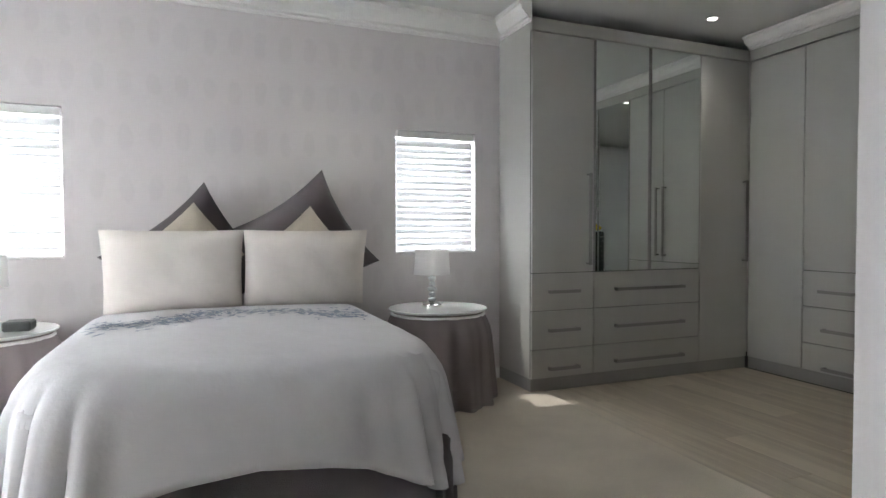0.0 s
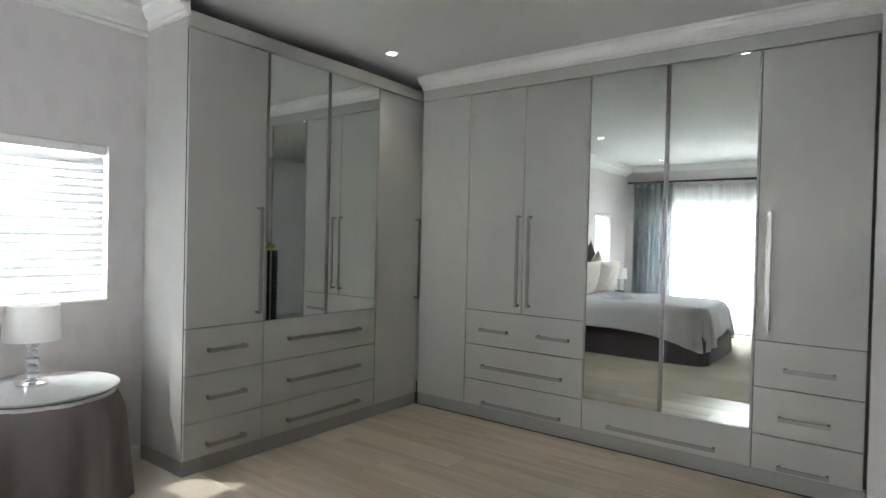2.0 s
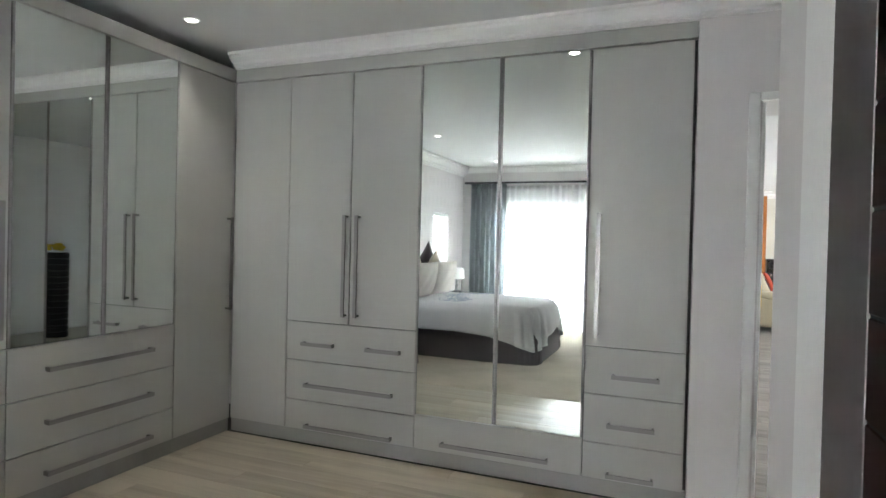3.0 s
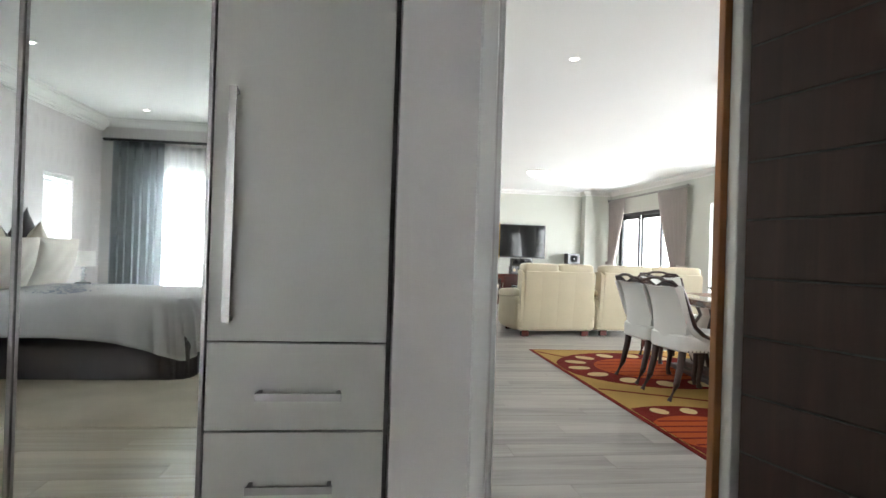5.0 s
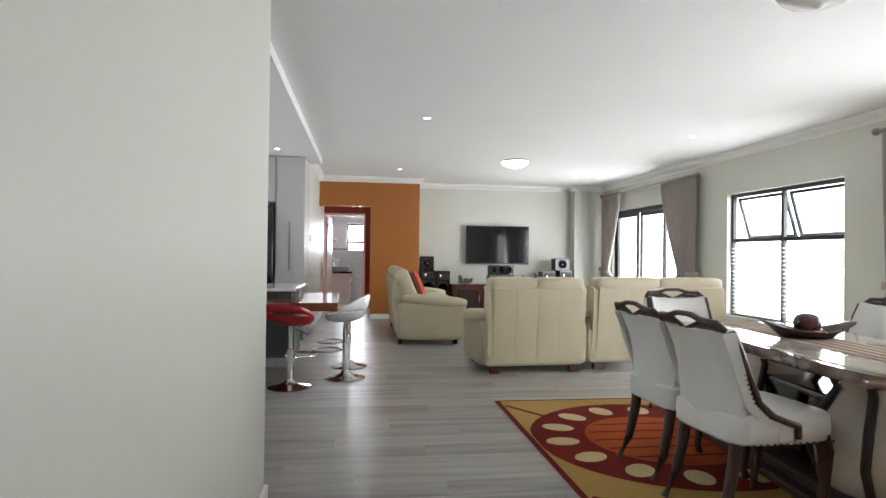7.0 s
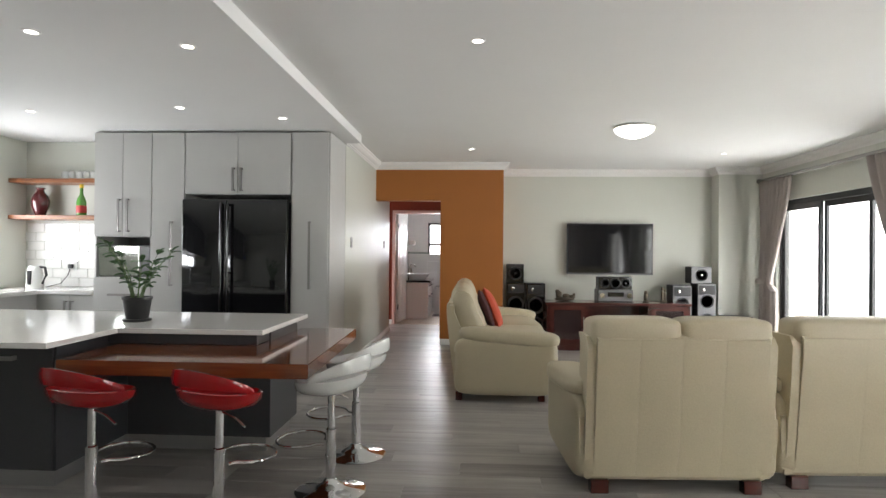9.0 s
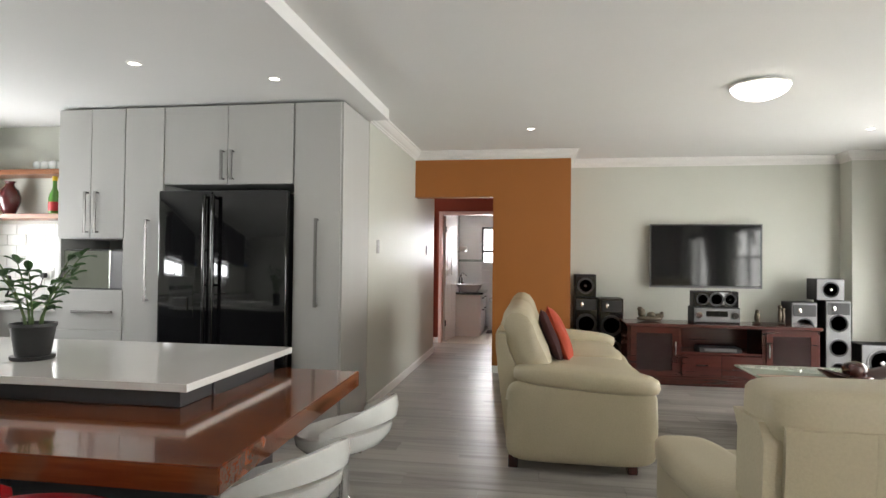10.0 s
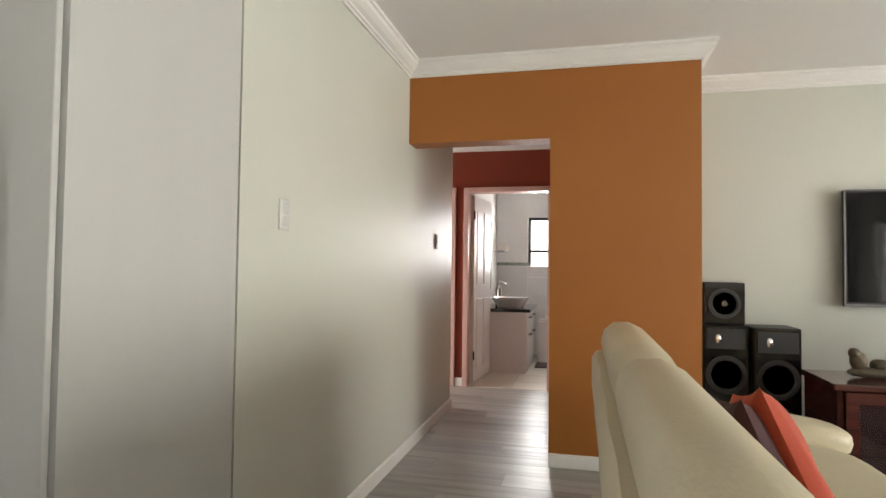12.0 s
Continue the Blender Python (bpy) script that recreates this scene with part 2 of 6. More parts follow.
RUGRED = mat("dark_red_rug_pile", (0.16, 0.016, 0.012), 1.0, grain=300, amount=0.22, bump=0.6, spec=0.1)
RUGORANGE = mat("burnt_orange_rug_pile", (0.38, 0.075, 0.018), 1.0, grain=300, amount=0.22, bump=0.6, spec=0.1)
RUGCREAM = mat("cream_rug_pile", (0.60, 0.47, 0.25), 1.0, grain=300, amount=0.2, bump=0.6, spec=0.1)
STRIPE = mat("brown_striped_runner_cloth", (0.16, 0.09, 0.06), 0.9, grain=200, amount=0.2, bump=0.2)
STRIPE2 = mat("beige_runner_stripe_cloth", (0.42, 0.33, 0.25), 0.9, grain=200, amount=0.15, bump=0.2)
YELLOW = mat("yellow_petal", (0.7, 0.5, 0.02), 0.6, amount=0.2)
GREENLIQ = mat("green_painted_glass", (0.10, 0.28, 0.05), 0.2, coat=0.4)
REDLABEL = mat("red_label", (0.45, 0.02, 0.02), 0.5)
VASERED = mat("dark_red_ceramic", (0.08, 0.015, 0.018), 0.15, coat=0.6)
LAMPGLOW = glow("lit_opal_glass", (1.0, 0.96, 0.9), 5.0)
OPAL = mat("unlit_opal_glass", (0.62, 0.61, 0.58), 0.2, amount=0.03, bump=0)
BULB = glow("lit_downlight_lens", (1.0, 0.95, 0.86), 8.0)
BLUE = mat("blue_box_card", (0.05, 0.12, 0.45), 0.5)


def wallpaper():
    """Pale grey wallpaper with rows of a faint drop-shaped motif."""
    m = mat("pale_grey_wallpaper", (0.64, 0.605, 0.60), 0.5, grain=200, amount=0.03, bump=0.03)
    n, l = m.node_tree.nodes, m.node_tree.links
    tc = n.new("ShaderNodeTexCoord")
    waves = []
    for d, s in (("Y", 2.1), ("Z", 1.05)):
        w = n.new("ShaderNodeTexWave")
        w.bands_direction, w.wave_profile = d, "SIN"
        w.inputs["Scale"].default_value, w.inputs["Distortion"].default_value, w.inputs["Detail Scale"].default_value = s, 1.6, 3.0
        l.new(tc.outputs["Object"], w.inputs["Vector"])
        waves.append(w)
    mu = n.new("ShaderNodeMath")
    mu.operation = "MULTIPLY"
    l.new(waves[0].outputs["Fac"], mu.inputs[0])
    l.new(waves[1].outputs["Fac"], mu.inputs[1])
    mr = n.new("ShaderNodeMapRange")
    mr.inputs["From Min"].default_value, mr.inputs["From Max"].default_value = 0.35, 0.6
    mr.inputs["To Min"].default_value, mr.inputs["To Max"].default_value = 1.014, 0.97
    l.new(mu.outputs[0], mr.inputs["Value"])
    b = n["Principled BSDF"]
    src = b.inputs["Base Color"].links[0].from_socket
    sc = n.new("ShaderNodeVectorMath")
    sc.operation = "SCALE"
    l.new(src, sc.inputs[0])
    l.new(mr.outputs[0], sc.inputs["Scale"])
    l.new(sc.outputs[0], b.inputs["Base Color"])
    return m


WALLPAPER = wallpaper()


# ---- mesh helpers ----
def box(bm, x0, x1, y0, y1, z0, z1, bevel=0.0, seg=1):
    vs = bmesh.ops.create_cube(bm, size=1, matrix=Matrix.LocRotScale(((x0 + x1) / 2, (y0 + y1) / 2, (z0 + z1) / 2), None, (abs(x1 - x0), abs(y1 - y0), abs(z1 - z0))))["verts"]
    if bevel:
        es = list({e for v in vs for e in v.link_edges})
        bmesh.ops.bevel(bm, geom=es, offset=bevel, segments=seg, affect="EDGES", profile=0.5)


def boxes(rows, bevel=0.0, seg=1):
    bm = bmesh.new()
    for r in rows:
        box(bm, *r, bevel, seg)
    return bm


def rings(bm, loops, closed=True, caps=(True, True)):
    """Skin a row of point loops of equal length."""
    vs = [[bm.verts.new(p) for p in lp] for lp in loops]
    n = len(vs[0])
    for a, b in zip(vs, vs[1:]):
        for i in range(n if closed else n - 1):
            j = (i + 1) % n
            bm.faces.new((a[i], a[j], b[j], b[i]))
    if caps[0] and n > 2:
        bm.faces.new(vs[0][::-1])
    if caps[1] and n > 2:
        bm.faces.new(vs[-1])
    bmesh.ops.recalc_face_normals(bm, faces=bm.faces)
    return vs


def lathe(bm, profile, n=24, centre=(0, 0, 0), caps=(True, True)):
    cx, cy, cz = centre
    rings(bm, [[(cx + r * math.cos(2 * math.pi * i / n), cy + r * math.sin(2 * math.pi * i / n), cz + z) for i in range(n)] for r, z in profile], caps=caps)


def tube(bm, pts, radius, n=8):
    """A round rod along points; radius is one number or one for each point."""
    pts = [Vector(p) for p in pts]
    rad = radius if isinstance(radius, (list, tuple)) else [radius] * len(pts)
    loops = []
    for i, p in enumerate(pts):
        d = (pts[min(i + 1, len(pts) - 1)] - pts[max(i - 1, 0)]).normalized()
        a = d.cross(Vector((0.31, 0.17, 0.93)) if abs(d.z) < 0.9 else Vector((1, 0.1, 0))).normalized()
        b = d.cross(a)
        loops.append([p + rad[i] * (math.cos(2 * math.pi * k / n) * a + math.sin(2 * math.pi * k / n) * b) for k in range(n)])
    rings(bm, loops)


def soft(bm, c, s, e=0.35, nu=20, nv=12, m=None):
    """A stuffed block: a superellipsoid with half sizes s and roundness e."""
    def p(v, k):
        return math.copysign(abs(v) ** k, v)
    loops = []
    for j in range(1, nv):
        ph = -math.pi / 2 + math.pi * j / nv
        loops.append([])
        for i in range(nu):
            th = 2 * math.pi * i / nu
            q = Vector((s[0] * p(math.cos(ph), e) * p(math.cos(th), e), s[1] * p(math.cos(ph), e) * p(math.sin(th), e), s[2] * p(math.sin(ph), e)))
            loops[-1].append(tuple((m @ q if m else q) + Vector(c)))
    rings(bm, loops)


def part(name, bm, material, parent=None, label="", smooth=False):
    """Link a bmesh as one mesh object, under a thing or a part."""
    me = bpy.data.meshes.new(name)
    bm.to_mesh(me)
    bm.free()
    me.materials.append(material)
    if smooth:
        me.polygons.foreach_set("use_smooth", [True] * len(me.polygons))
        me.set_sharp_from_angle(angle=radians(42))
    ob = new(name, me)
    ob.parent = parent
    if label:
        ob["label"] = label
    return ob


def thing(name, label, category, m=None, group="", kind=""):
    ob = new(name)
    ob.empty_display_size = 0.1
    if m is not None:
        ob.matrix_world = m
    return tagged(ob, label, category, group, kind)


def piece(name, me, m, parent):
    """One of many alike pieces on shared mesh data."""
    ob = new(name, me)
    ob.parent = parent
    ob.matrix_basis = m
    return ob


def mesh_of(bm, name, material, smooth=False):
    me = bpy.data.meshes.new(name)
    bm.to_mesh(me)
    bm.free()
    me.materials.append(material)
    if smooth:
        me.polygons.foreach_set("use_smooth", [True] * len(me.polygons))
        me.set_sharp_from_angle(angle=radians(42))
    return me


def structure(name, rows, material, label, category, bevel=0.0):
    return tagged(part(name, boxes(rows, bevel), material), label, category, kind="structure")


def wall_x(x0, x1, y0, y1, z0, z1, holes=()):
    """Rows of boxes for a wall that runs along y, with holes (ya, yb, za, zb)."""
    rows, y = [], y0
    for ya, yb, za, zb in sorted(holes):
        if ya > y:
            rows.append((x0, x1, y, ya, z0, z1))
        if za > z0:
            rows.append((x0, x1, ya, yb, z0, za))
        if zb < z1:
            rows.append((x0, x1, ya, yb, zb, z1))
        y = yb
    if y < y1:
        rows.append((x0, x1, y, y1, z0, z1))
    return rows


def wall_y(y0, y1, x0, x1, z0, z1, holes=()):
    return [(a, b, c, d, e, f) for c, d, a, b, e, f in wall_x(y0, y1, x0, x1, z0, z1, holes)]


H = 2.59
# ---- structure ----
structure("wall_east", wall_x(XR, XR + 0.2, -0.35, 11.4, 0, H, [(5.06, 6.98, 0.42, 2.03), (7.85, 10.6, 0.0, 2.06), (1.35, 4.05, 0.0, 2.06)]), WALL, "pale grey-green painted wall with a window and sliding doors", "wall")
structure("wall_north", wall_y(11.27, 11.42, 1.82, 5.6, 0, H), WALL, "pale grey-green painted television wall", "wall")
structure("pier", [(4.98, XR, 11.0, 11.27, 0, H)], WALL, "pale grey-green painted corner pier", "wall")
structure("wall_orange", wall_y(10.55, 10.72, 0.0, 1.82, 0, H, [(0.0, 0.93, 0, 2.05)]) + [(1.65, 1.82, 10.72, 11.42, 0, H)], ORANGE, "burnt orange feature wall with a passage opening", "wall")
structure("wall_passage", [(0.18, 0.345, -0.14, 2.62, 0, H)], WALL, "pale grey-green wall between bedroom door and kitchen", "wall")
structure("wall_corridor", [(-0.15, 0.0, 8.582, 11.9, 0, H)], WALL, "glossy pale grey-green wall beside the passage", "wall")
structure("wall_kitchen_north", [(-3.7, -0.15, 8.46, 8.6, 0, H)], WALL, "pale painted kitchen back wall", "wall")
structure("wall_kitchen_west", wall_x(-3.7, -3.55, 2.5, 8.46, 0, H, [(4.2, 5.7, 1.25, 1.56), (6.9, 8.1, 1.15, 1.95)]), WALL, "pale painted kitchen wall with two windows", "wall")
structure("wall_kitchen_south", [(-3.55, 0.18, 2.5, 2.62, 0, H)], WALL, "pale painted kitchen wall", "wall")
structure("wall_entry", [(0.115, 0.405, -0.36, -0.14, 0, H), (0.405, 1.36, -0.36, -0.14, 2.06, H), (1.36, XR, -0.1, 0.0, 0, H), (0.405, 1.36, -0.14, 0.0, 2.06, H), (-3.4, 0.18, 0.25, 0.35, 0, H), (1.36, 2.42, -0.36, -0.1, 2.3, H)], WALLBED, "pale painted wall with the bedroom door opening", "wall")
structure("floor", [(0.18, XR + 0.2, -0.36, 2.5, -0.12, -0.012), (-3.7, XR + 0.2, 2.5, 12.8, -0.12, -0.012)], GAP, "dark bed under the grey laminate planks", "floor")
structure("ceiling", [(0.18, XR + 0.2, -0.14, 2.62, H, H + 0.12), (-0.3, XR + 0.2, 2.62, 12.8, H, H + 0.12), (-3.7, -0.3, 8.46, 12.8, H, H + 0.12)], CEIL, "white painted plaster ceiling", "ceiling")
structure("ceiling_kitchen", [(-3.7, -0.3, 2.62, 8.46, 2.5, H + 0.12), (-0.3, 0.17, 2.62, 8.575, 2.5, H)], CEIL, "white lowered plaster kitchen ceiling", "ceiling")
# corridor and bathroom
structure("wall_corridor_end", wall_y(12.85, 12.98, -1.4, 1.8, 0, H, [(-0.08, 0.84, 0, 2.07)]), MAROON, "dark maroon painted end wall with a doorway", "wall")
structure("wall_corridor_east", [(0.95, 1.08, 10.72, 12.85, 0, H)], ORANGE, "orange painted passage wall", "wall")
# the hole in the west wall is an unseen opening, added for the passage lamp
structure("wall_corridor_west", wall_x(-1.4, -1.28, 11.78, 12.85, 0, H, [(12.0, 12.7, 0, 2.05)]) + [(-1.28, -0.15, 11.78, 11.9, 0, H)], MAROON, "maroon painted side passage wall", "wall")
structure("floor_bathroom", [(-1.2, 2.0, 12.8, 15.4, -0.12, -0.004)], GROUT, "grout bed of the bathroom floor", "floor")
structure("wall_bathroom", [(-0.2, -0.08, 12.98, 15.3, 0, H), (1.8, 1.92, 12.98, 15.3, 0, H)] + wall_y(15.3, 15.42, -0.2, 1.92, 0, H, [(0.37, 0.87, 1.1, 1.97)]), WHITE, "white painted bathroom walls with a window", "wall")
structure("ceiling_bathroom", [(-0.5, 1.92, 12.98, 15.42, H, H + 0.1)], CEIL, "white bathroom ceiling", "ceiling")
# bedroom
structure("wall_head", wall_x(-3.4, -3.27, -6.4, 0.25, 0, H, [(-3.09, -2.49, 0.93, 1.78), (-5.63, -5.03, 0.93, 1.78)]), WALLPAPER, "pale grey wallpapered wall behind the bed", "wall")
structure("wall_bedroom_south", wall_y(-6.42, -6.3, -3.4, 0.38, 0, H, [(-2.85, -0.65, 0.0, 1.98)]), WALLBED, "pale painted wall with a sliding door", "wall")
structure("wall_partition", wall_x(0.32, 0.42, -6.42, -3.32, 0, H, [(-4.95, -3.925, 0, 2.06)]) + wall_x(0.26, 0.38, -3.32, -1.9, 0, H, [(-3.14, -2.22, 0, 2.06)]), WALLBED, "pale painted partition wall end in the bedroom", "wall")
bm = bmesh.new()
rings(bm, [[(0.26, -2.45, z), (0.26, -2.22, z), (0.375, -2.22, z)] for z in (0, 2.06)])
tagged(part("wall_reveal", bm, WHITE), "white splayed reveal beside the lobby door", "wall", kind="structure")
structure("wall_lobby", [(2.3, 2.42, -6.42, -0.1, 0, H), (0.38, 2.3, -6.42, -6.3, 0, H)], WALLBED, "cream painted lobby wall", "wall")
structure("floor_bedroom", [(-3.4, 2.42, -6.42, -0.36, -0.12, -0.012), (-3.4, 0.18, -0.36, 0.35, -0.12, -0.012)], GAP, "dark bed under the bedroom floor", "floor")
structure("carpet", [(-3.27, 0.26, -6.3, -2.2, -0.012, 0.006), (0.26, 0.32, -6.3, -3.32, -0.012, 0.006)], CARPET, "beige looped pile bedroom carpet", "carpet")
structure("ceiling_bedroom", [(-3.4, 2.42, -6.42, -0.14, H, H + 0.12), (-3.4, 0.18, -0.14, 0.35, H, H + 0.12)], CEIL, "white painted bedroom ceiling", "ceiling")
structure("ground", [(-60, 70, -60, 70, -0.6, -0.2)], mat("paved_yard", (0.4, 0.38, 0.35), 0.9, grain=20, amount=0.2), "pale paved yard outside the house", "ground")


def cornice(name, a, b, side, ma=0, mb=0, top=H, drop=0.1, out=0.085):
    """A moulded plaster cornice from a to b; side is the way into the room; ma, mb: mitred ends, 1 longer and -1 shorter outwards."""
    a, b, s = Vector(a), Vector(b), Vector(side)
    prof = [(0, 0), (out, 0), (out, -0.18 * drop), (out * 0.86, -0.22 * drop), (out * 0.8, -0.4 * drop), (out * 0.55, -0.62 * drop), (out * 0.3, -0.74 * drop), (out * 0.28, -0.84 * drop), (0.012, -0.88 * drop), (0.012, -drop), (0, -drop)]
    bm = bmesh.new()
    d = (b - a).normalized()
    rings(bm, [[(p.x + s.x * u + d.x * u * k, p.y + s.y * u + d.y * u * k, top + w) for u, w in prof] for p, k in ((a, -ma), (b, mb))])
    return tagged(part(name, bm, WHITE), "white moulded plaster cornice under the ceiling", "cornice", kind="structure")


for a, b, s, *mitre in [((XR, -0.14), (XR, 11.0), (-1, 0)), ((1.82, 11.27), (4.98, 11.27), (0, -1)), ((4.98, 11.27), (4.98, 11.0), (-1, 0), 0, 1), ((4.98, 11.0), (XR, 11.0), (0, -1), 1, 0), ((0, 10.55), (1.82, 10.55), (0, -1), 0, 1),
                ((1.82, 10.55), (1.82, 11.27), (1, 0), 1, 0), ((0, 8.575), (0, 10.55), (1, 0)), ((0.345, -0.14), (0.345, 2.62), (1, 0)), ((0.345, 0.0), (XR, 0.0), (0, 1))]:
    cornice("cornice", a, b, s, *mitre)
for a, b, s in [((-2.81, -0.333), (0.115, -0.333), (0, -1)), ((0.115, -0.36), (2.3, -0.36), (0, -1)), ((-3.27, -6.3), (0.26, -6.3), (0, 1)), ((0.26, -3.32), (0.26, -1.9), (-1, 0)), ((0.32, -6.3), (0.32, -3.32), (-1, 0))]:
    cornice("cornice", a, b, s)
cornice("cornice", (-3.27, -6.3), (-3.27, -2.296), (1, 0), drop=0.16, out=0.12)
cornice("cornice", (-3.27, -2.296), (-2.81, -2.296), (0, -1), drop=0.13, out=0.095)
cornice("cornice", (-1.28, 12.85), (0.95, 12.85), (0, -1), drop=0.14, out=0.1)


def skirting(rows):
    bm = bmesh.new()
    for r in rows:
        box(bm, *r, 0.004)
    return tagged(part("baseboard", bm, WHITE), "white painted skirting board along the wall", "skirting", kind="structure")


skirting([(0.0, 0.018, 8.58, 11.9, 0, 0.085)])
skirting([(0.93, 1.838, 10.532, 10.55, 0, 0.085)])
skirting([(0.345, 0.363, -0.14, 2.638, 0, 0.085)])
skirting([(0.17, 0.363, 2.62, 2.638, 0, 0.085)])
skirting([(1.82, 4.98, 11.252, 11.27, 0, 0.085)])
skirting([(XR - 0.018, XR, 4.05, 7.85, 0, 0.085)])
skirting([(-0.165, -0.08, 12.832, 12.85, 0, 0.085)])
skirting([(-3.27, -3.252, -6.3, -2.3, 0, 0.085)])
skirting([(0.242, 0.26, -2.44, -1.9, 0, 0.085)])


# ---- bedroom things ----
def bar_handle(parent, a, b, out, thick=0.011):
    """A flat steel bar handle from a to b that stands off along out."""
    a, b, o = Vector(a), Vector(b), Vector(out)
    bm = bmesh.new()
    d = (b - a).normalized()
    w = d.cross(o).normalized()
    lo = []
    for p in (a, b):
        q = p + o * 0.036
        lo.append([q + w * thick + o * 0.004, q + w * thick - o * 0.004, q - w * thick - o * 0.004, q - w * thick + o * 0.004])
    rings(bm, lo)
    for p in (a + d * 0.01, b - d * 0.01):
        rings(bm, [[p + o * k + w * thick * su + d * 0.006 * sd for su, sd in ((1, 1), (1, -1), (-1, -1), (-1, 1))] for k in (0.0, 0.036)])
    return part("handle", bm, STEEL, parent, "brushed steel bar handle")


def wardrobe(name, label, origin, run, face, fronts, depth, ends, h=2.49):
    """A fitted cupboard. run: unit vector along its front, face: the way the front faces. fronts: (s0, s1, z0, z1, kind, handle)."""
    o, r, f = Vector(origin), Vector(run), Vector(face)
    ob = thing(name, label, "wardrobe")

    def slab(bm, s0, s1, z0, z1, d0, d1, bevel=0.0):
        p, q = o + r * s0 + f * d0, o + r * s1 + f * d1
        box(bm, min(p.x, q.x), max(p.x, q.x), min(p.y, q.y), max(p.y, q.y), z0, z1, bevel)
    s0, s1 = ends
    bm = bmesh.new()
    slab(bm, s0, s1, 0.09, h, -depth, -0.022)
    part("body", bm, CARCASS, ob)
    # thin dark sheet over the carcass: paints the shade seen between the fronts
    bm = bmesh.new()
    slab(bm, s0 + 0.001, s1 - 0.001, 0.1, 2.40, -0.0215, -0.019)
    part("gap", bm, GAP, ob, "near-black sheet that paints the shade between the fronts")
    bm = bmesh.new()
    slab(bm, s0, s1, 0, 0.09, -depth, -0.012, 0.003)
    part("plinth", bm, PLINTH, ob, "darker grey kick board")
    bm = bmesh.new()
    slab(bm, s0, s1, 2.405, h, -0.019, 0.004, 0.002)
    part("frieze", bm, CARCASS, ob)
    for a, b, z0, z1, kind, hand in fronts:
        g = 0.0026
        bm = bmesh.new()
        if kind == "mirror":
            slab(bm, a + g, b - g, z0 + g, z1 - g, -0.018, 0.0, 0.002)
            d = part("mirror_door", bm, STEEL, ob, "mirror door with slim metal edge")
            bm = bmesh.new()
            slab(bm, a + 0.014, b - 0.014, z0 + 0.004, z1 - 0.004, 0.0, 0.003)
            part("mirror", bm, MIRROR, d, "clear silvered mirror")
        else:
            slab(bm, a + g, b - g, z0 + g, z1 - g, -0.018, 0.0, 0.002)
            d = part(kind, bm, CARCASS, ob)
        for hs, hz, ln, way in hand:
            c = o + r * hs + Vector((0, 0, hz))
            v = (r if way == "h" else Vector((0, 0, 1))) * (ln / 2)
            bar_handle(d, c - v, c + v, f)
    return ob


D1, D2, D3 = 0.80, 0.545, 0.285
# side run, its front at x = -2.81, measured along y
wardrobe("wardrobe", "grey fitted wardrobe with mirror doors and drawers", (-2.81, 0, 0), (0, 1, 0), (1, 0, 0), [
    (-2.296, -1.80, D1, 2.4, "door", [(-1.85, 1.165, 0.63, "v")]),
    (-2.296, -1.80, D2, D1, "drawer", [(-2.05, 0.676, 0.24, "h")]), (-2.296, -1.80, D3, D2, "drawer", [(-2.05, 0.416, 0.24, "h")]), (-2.296, -1.80, 0.09, D3, "drawer", [(-2.05, 0.157, 0.24, "h")]),
    (-1.80, -1.315, D1, 2.4, "mirror", []), (-1.315, -0.83, D1, 2.4, "mirror", []),
    (-1.80, -0.83, D2, D1, "drawer", [(-1.315, 0.675, 0.62, "h")]), (-1.80, -0.83, D3, D2, "drawer", [(-1.315, 0.415, 0.62, "h")]), (-1.80, -0.83, 0.09, D3, "drawer", [(-1.315, 0.165, 0.62, "h")]),
    (-0.83, -0.335, 0.09, 2.4, "door", [(-0.385, 1.16, 0.63, "v")])], 0.455, (-2.296, -0.333))
# long run, its front at y = -0.333, measured along x, in a recess of the entry wall
wardrobe("wardrobe", "long grey fitted wardrobe with tall mirror doors", (0, -0.333, 0), (1, 0, 0), (0, -1, 0), [
    (-2.808, -2.35, 0.09, 2.4, "door", []),
    (-2.35, -1.88, D1, 2.4, "door", [(-1.908, 1.175, 0.645, "v")]), (-1.88, -1.41, D1, 2.4, "door", [(-1.82, 1.175, 0.64, "v")]),
    (-2.35, -1.41, D2, D1, "drawer", [(-2.095, 0.66, 0.235, "h"), (-1.623, 0.66, 0.235, "h")]),
    (-2.35, -1.41, D3, D2, "drawer", [(-1.87, 0.392, 0.635, "h")]), (-2.35, -1.41, 0.09, D3, "drawer", [(-1.867, 0.125, 0.625, "h")]),
    (-1.41, -0.91, 0.30, 2.4, "mirror", []), (-0.91, -0.41, 0.30, 2.4, "mirror", []), (-1.41, -0.41, 0.09, 0.30, "drawer", [(-0.91, 0.147, 0.64, "h")]),
    (-0.41, 0.1, D1, 2.4, "door", [(-0.35, 1.187, 0.66, "v")]),
    (-0.41, 0.1, D2, D1, "drawer", [(-0.145, 0.652, 0.24, "h")]), (-0.41, 0.1, D3, D2, "drawer", [(-0.163, 0.39, 0.24, "h")]), (-0.41, 0.1, 0.09, D3, "drawer", [(-0.162, 0.125, 0.24, "h")])], 0.56, (-2.809, 0.112))


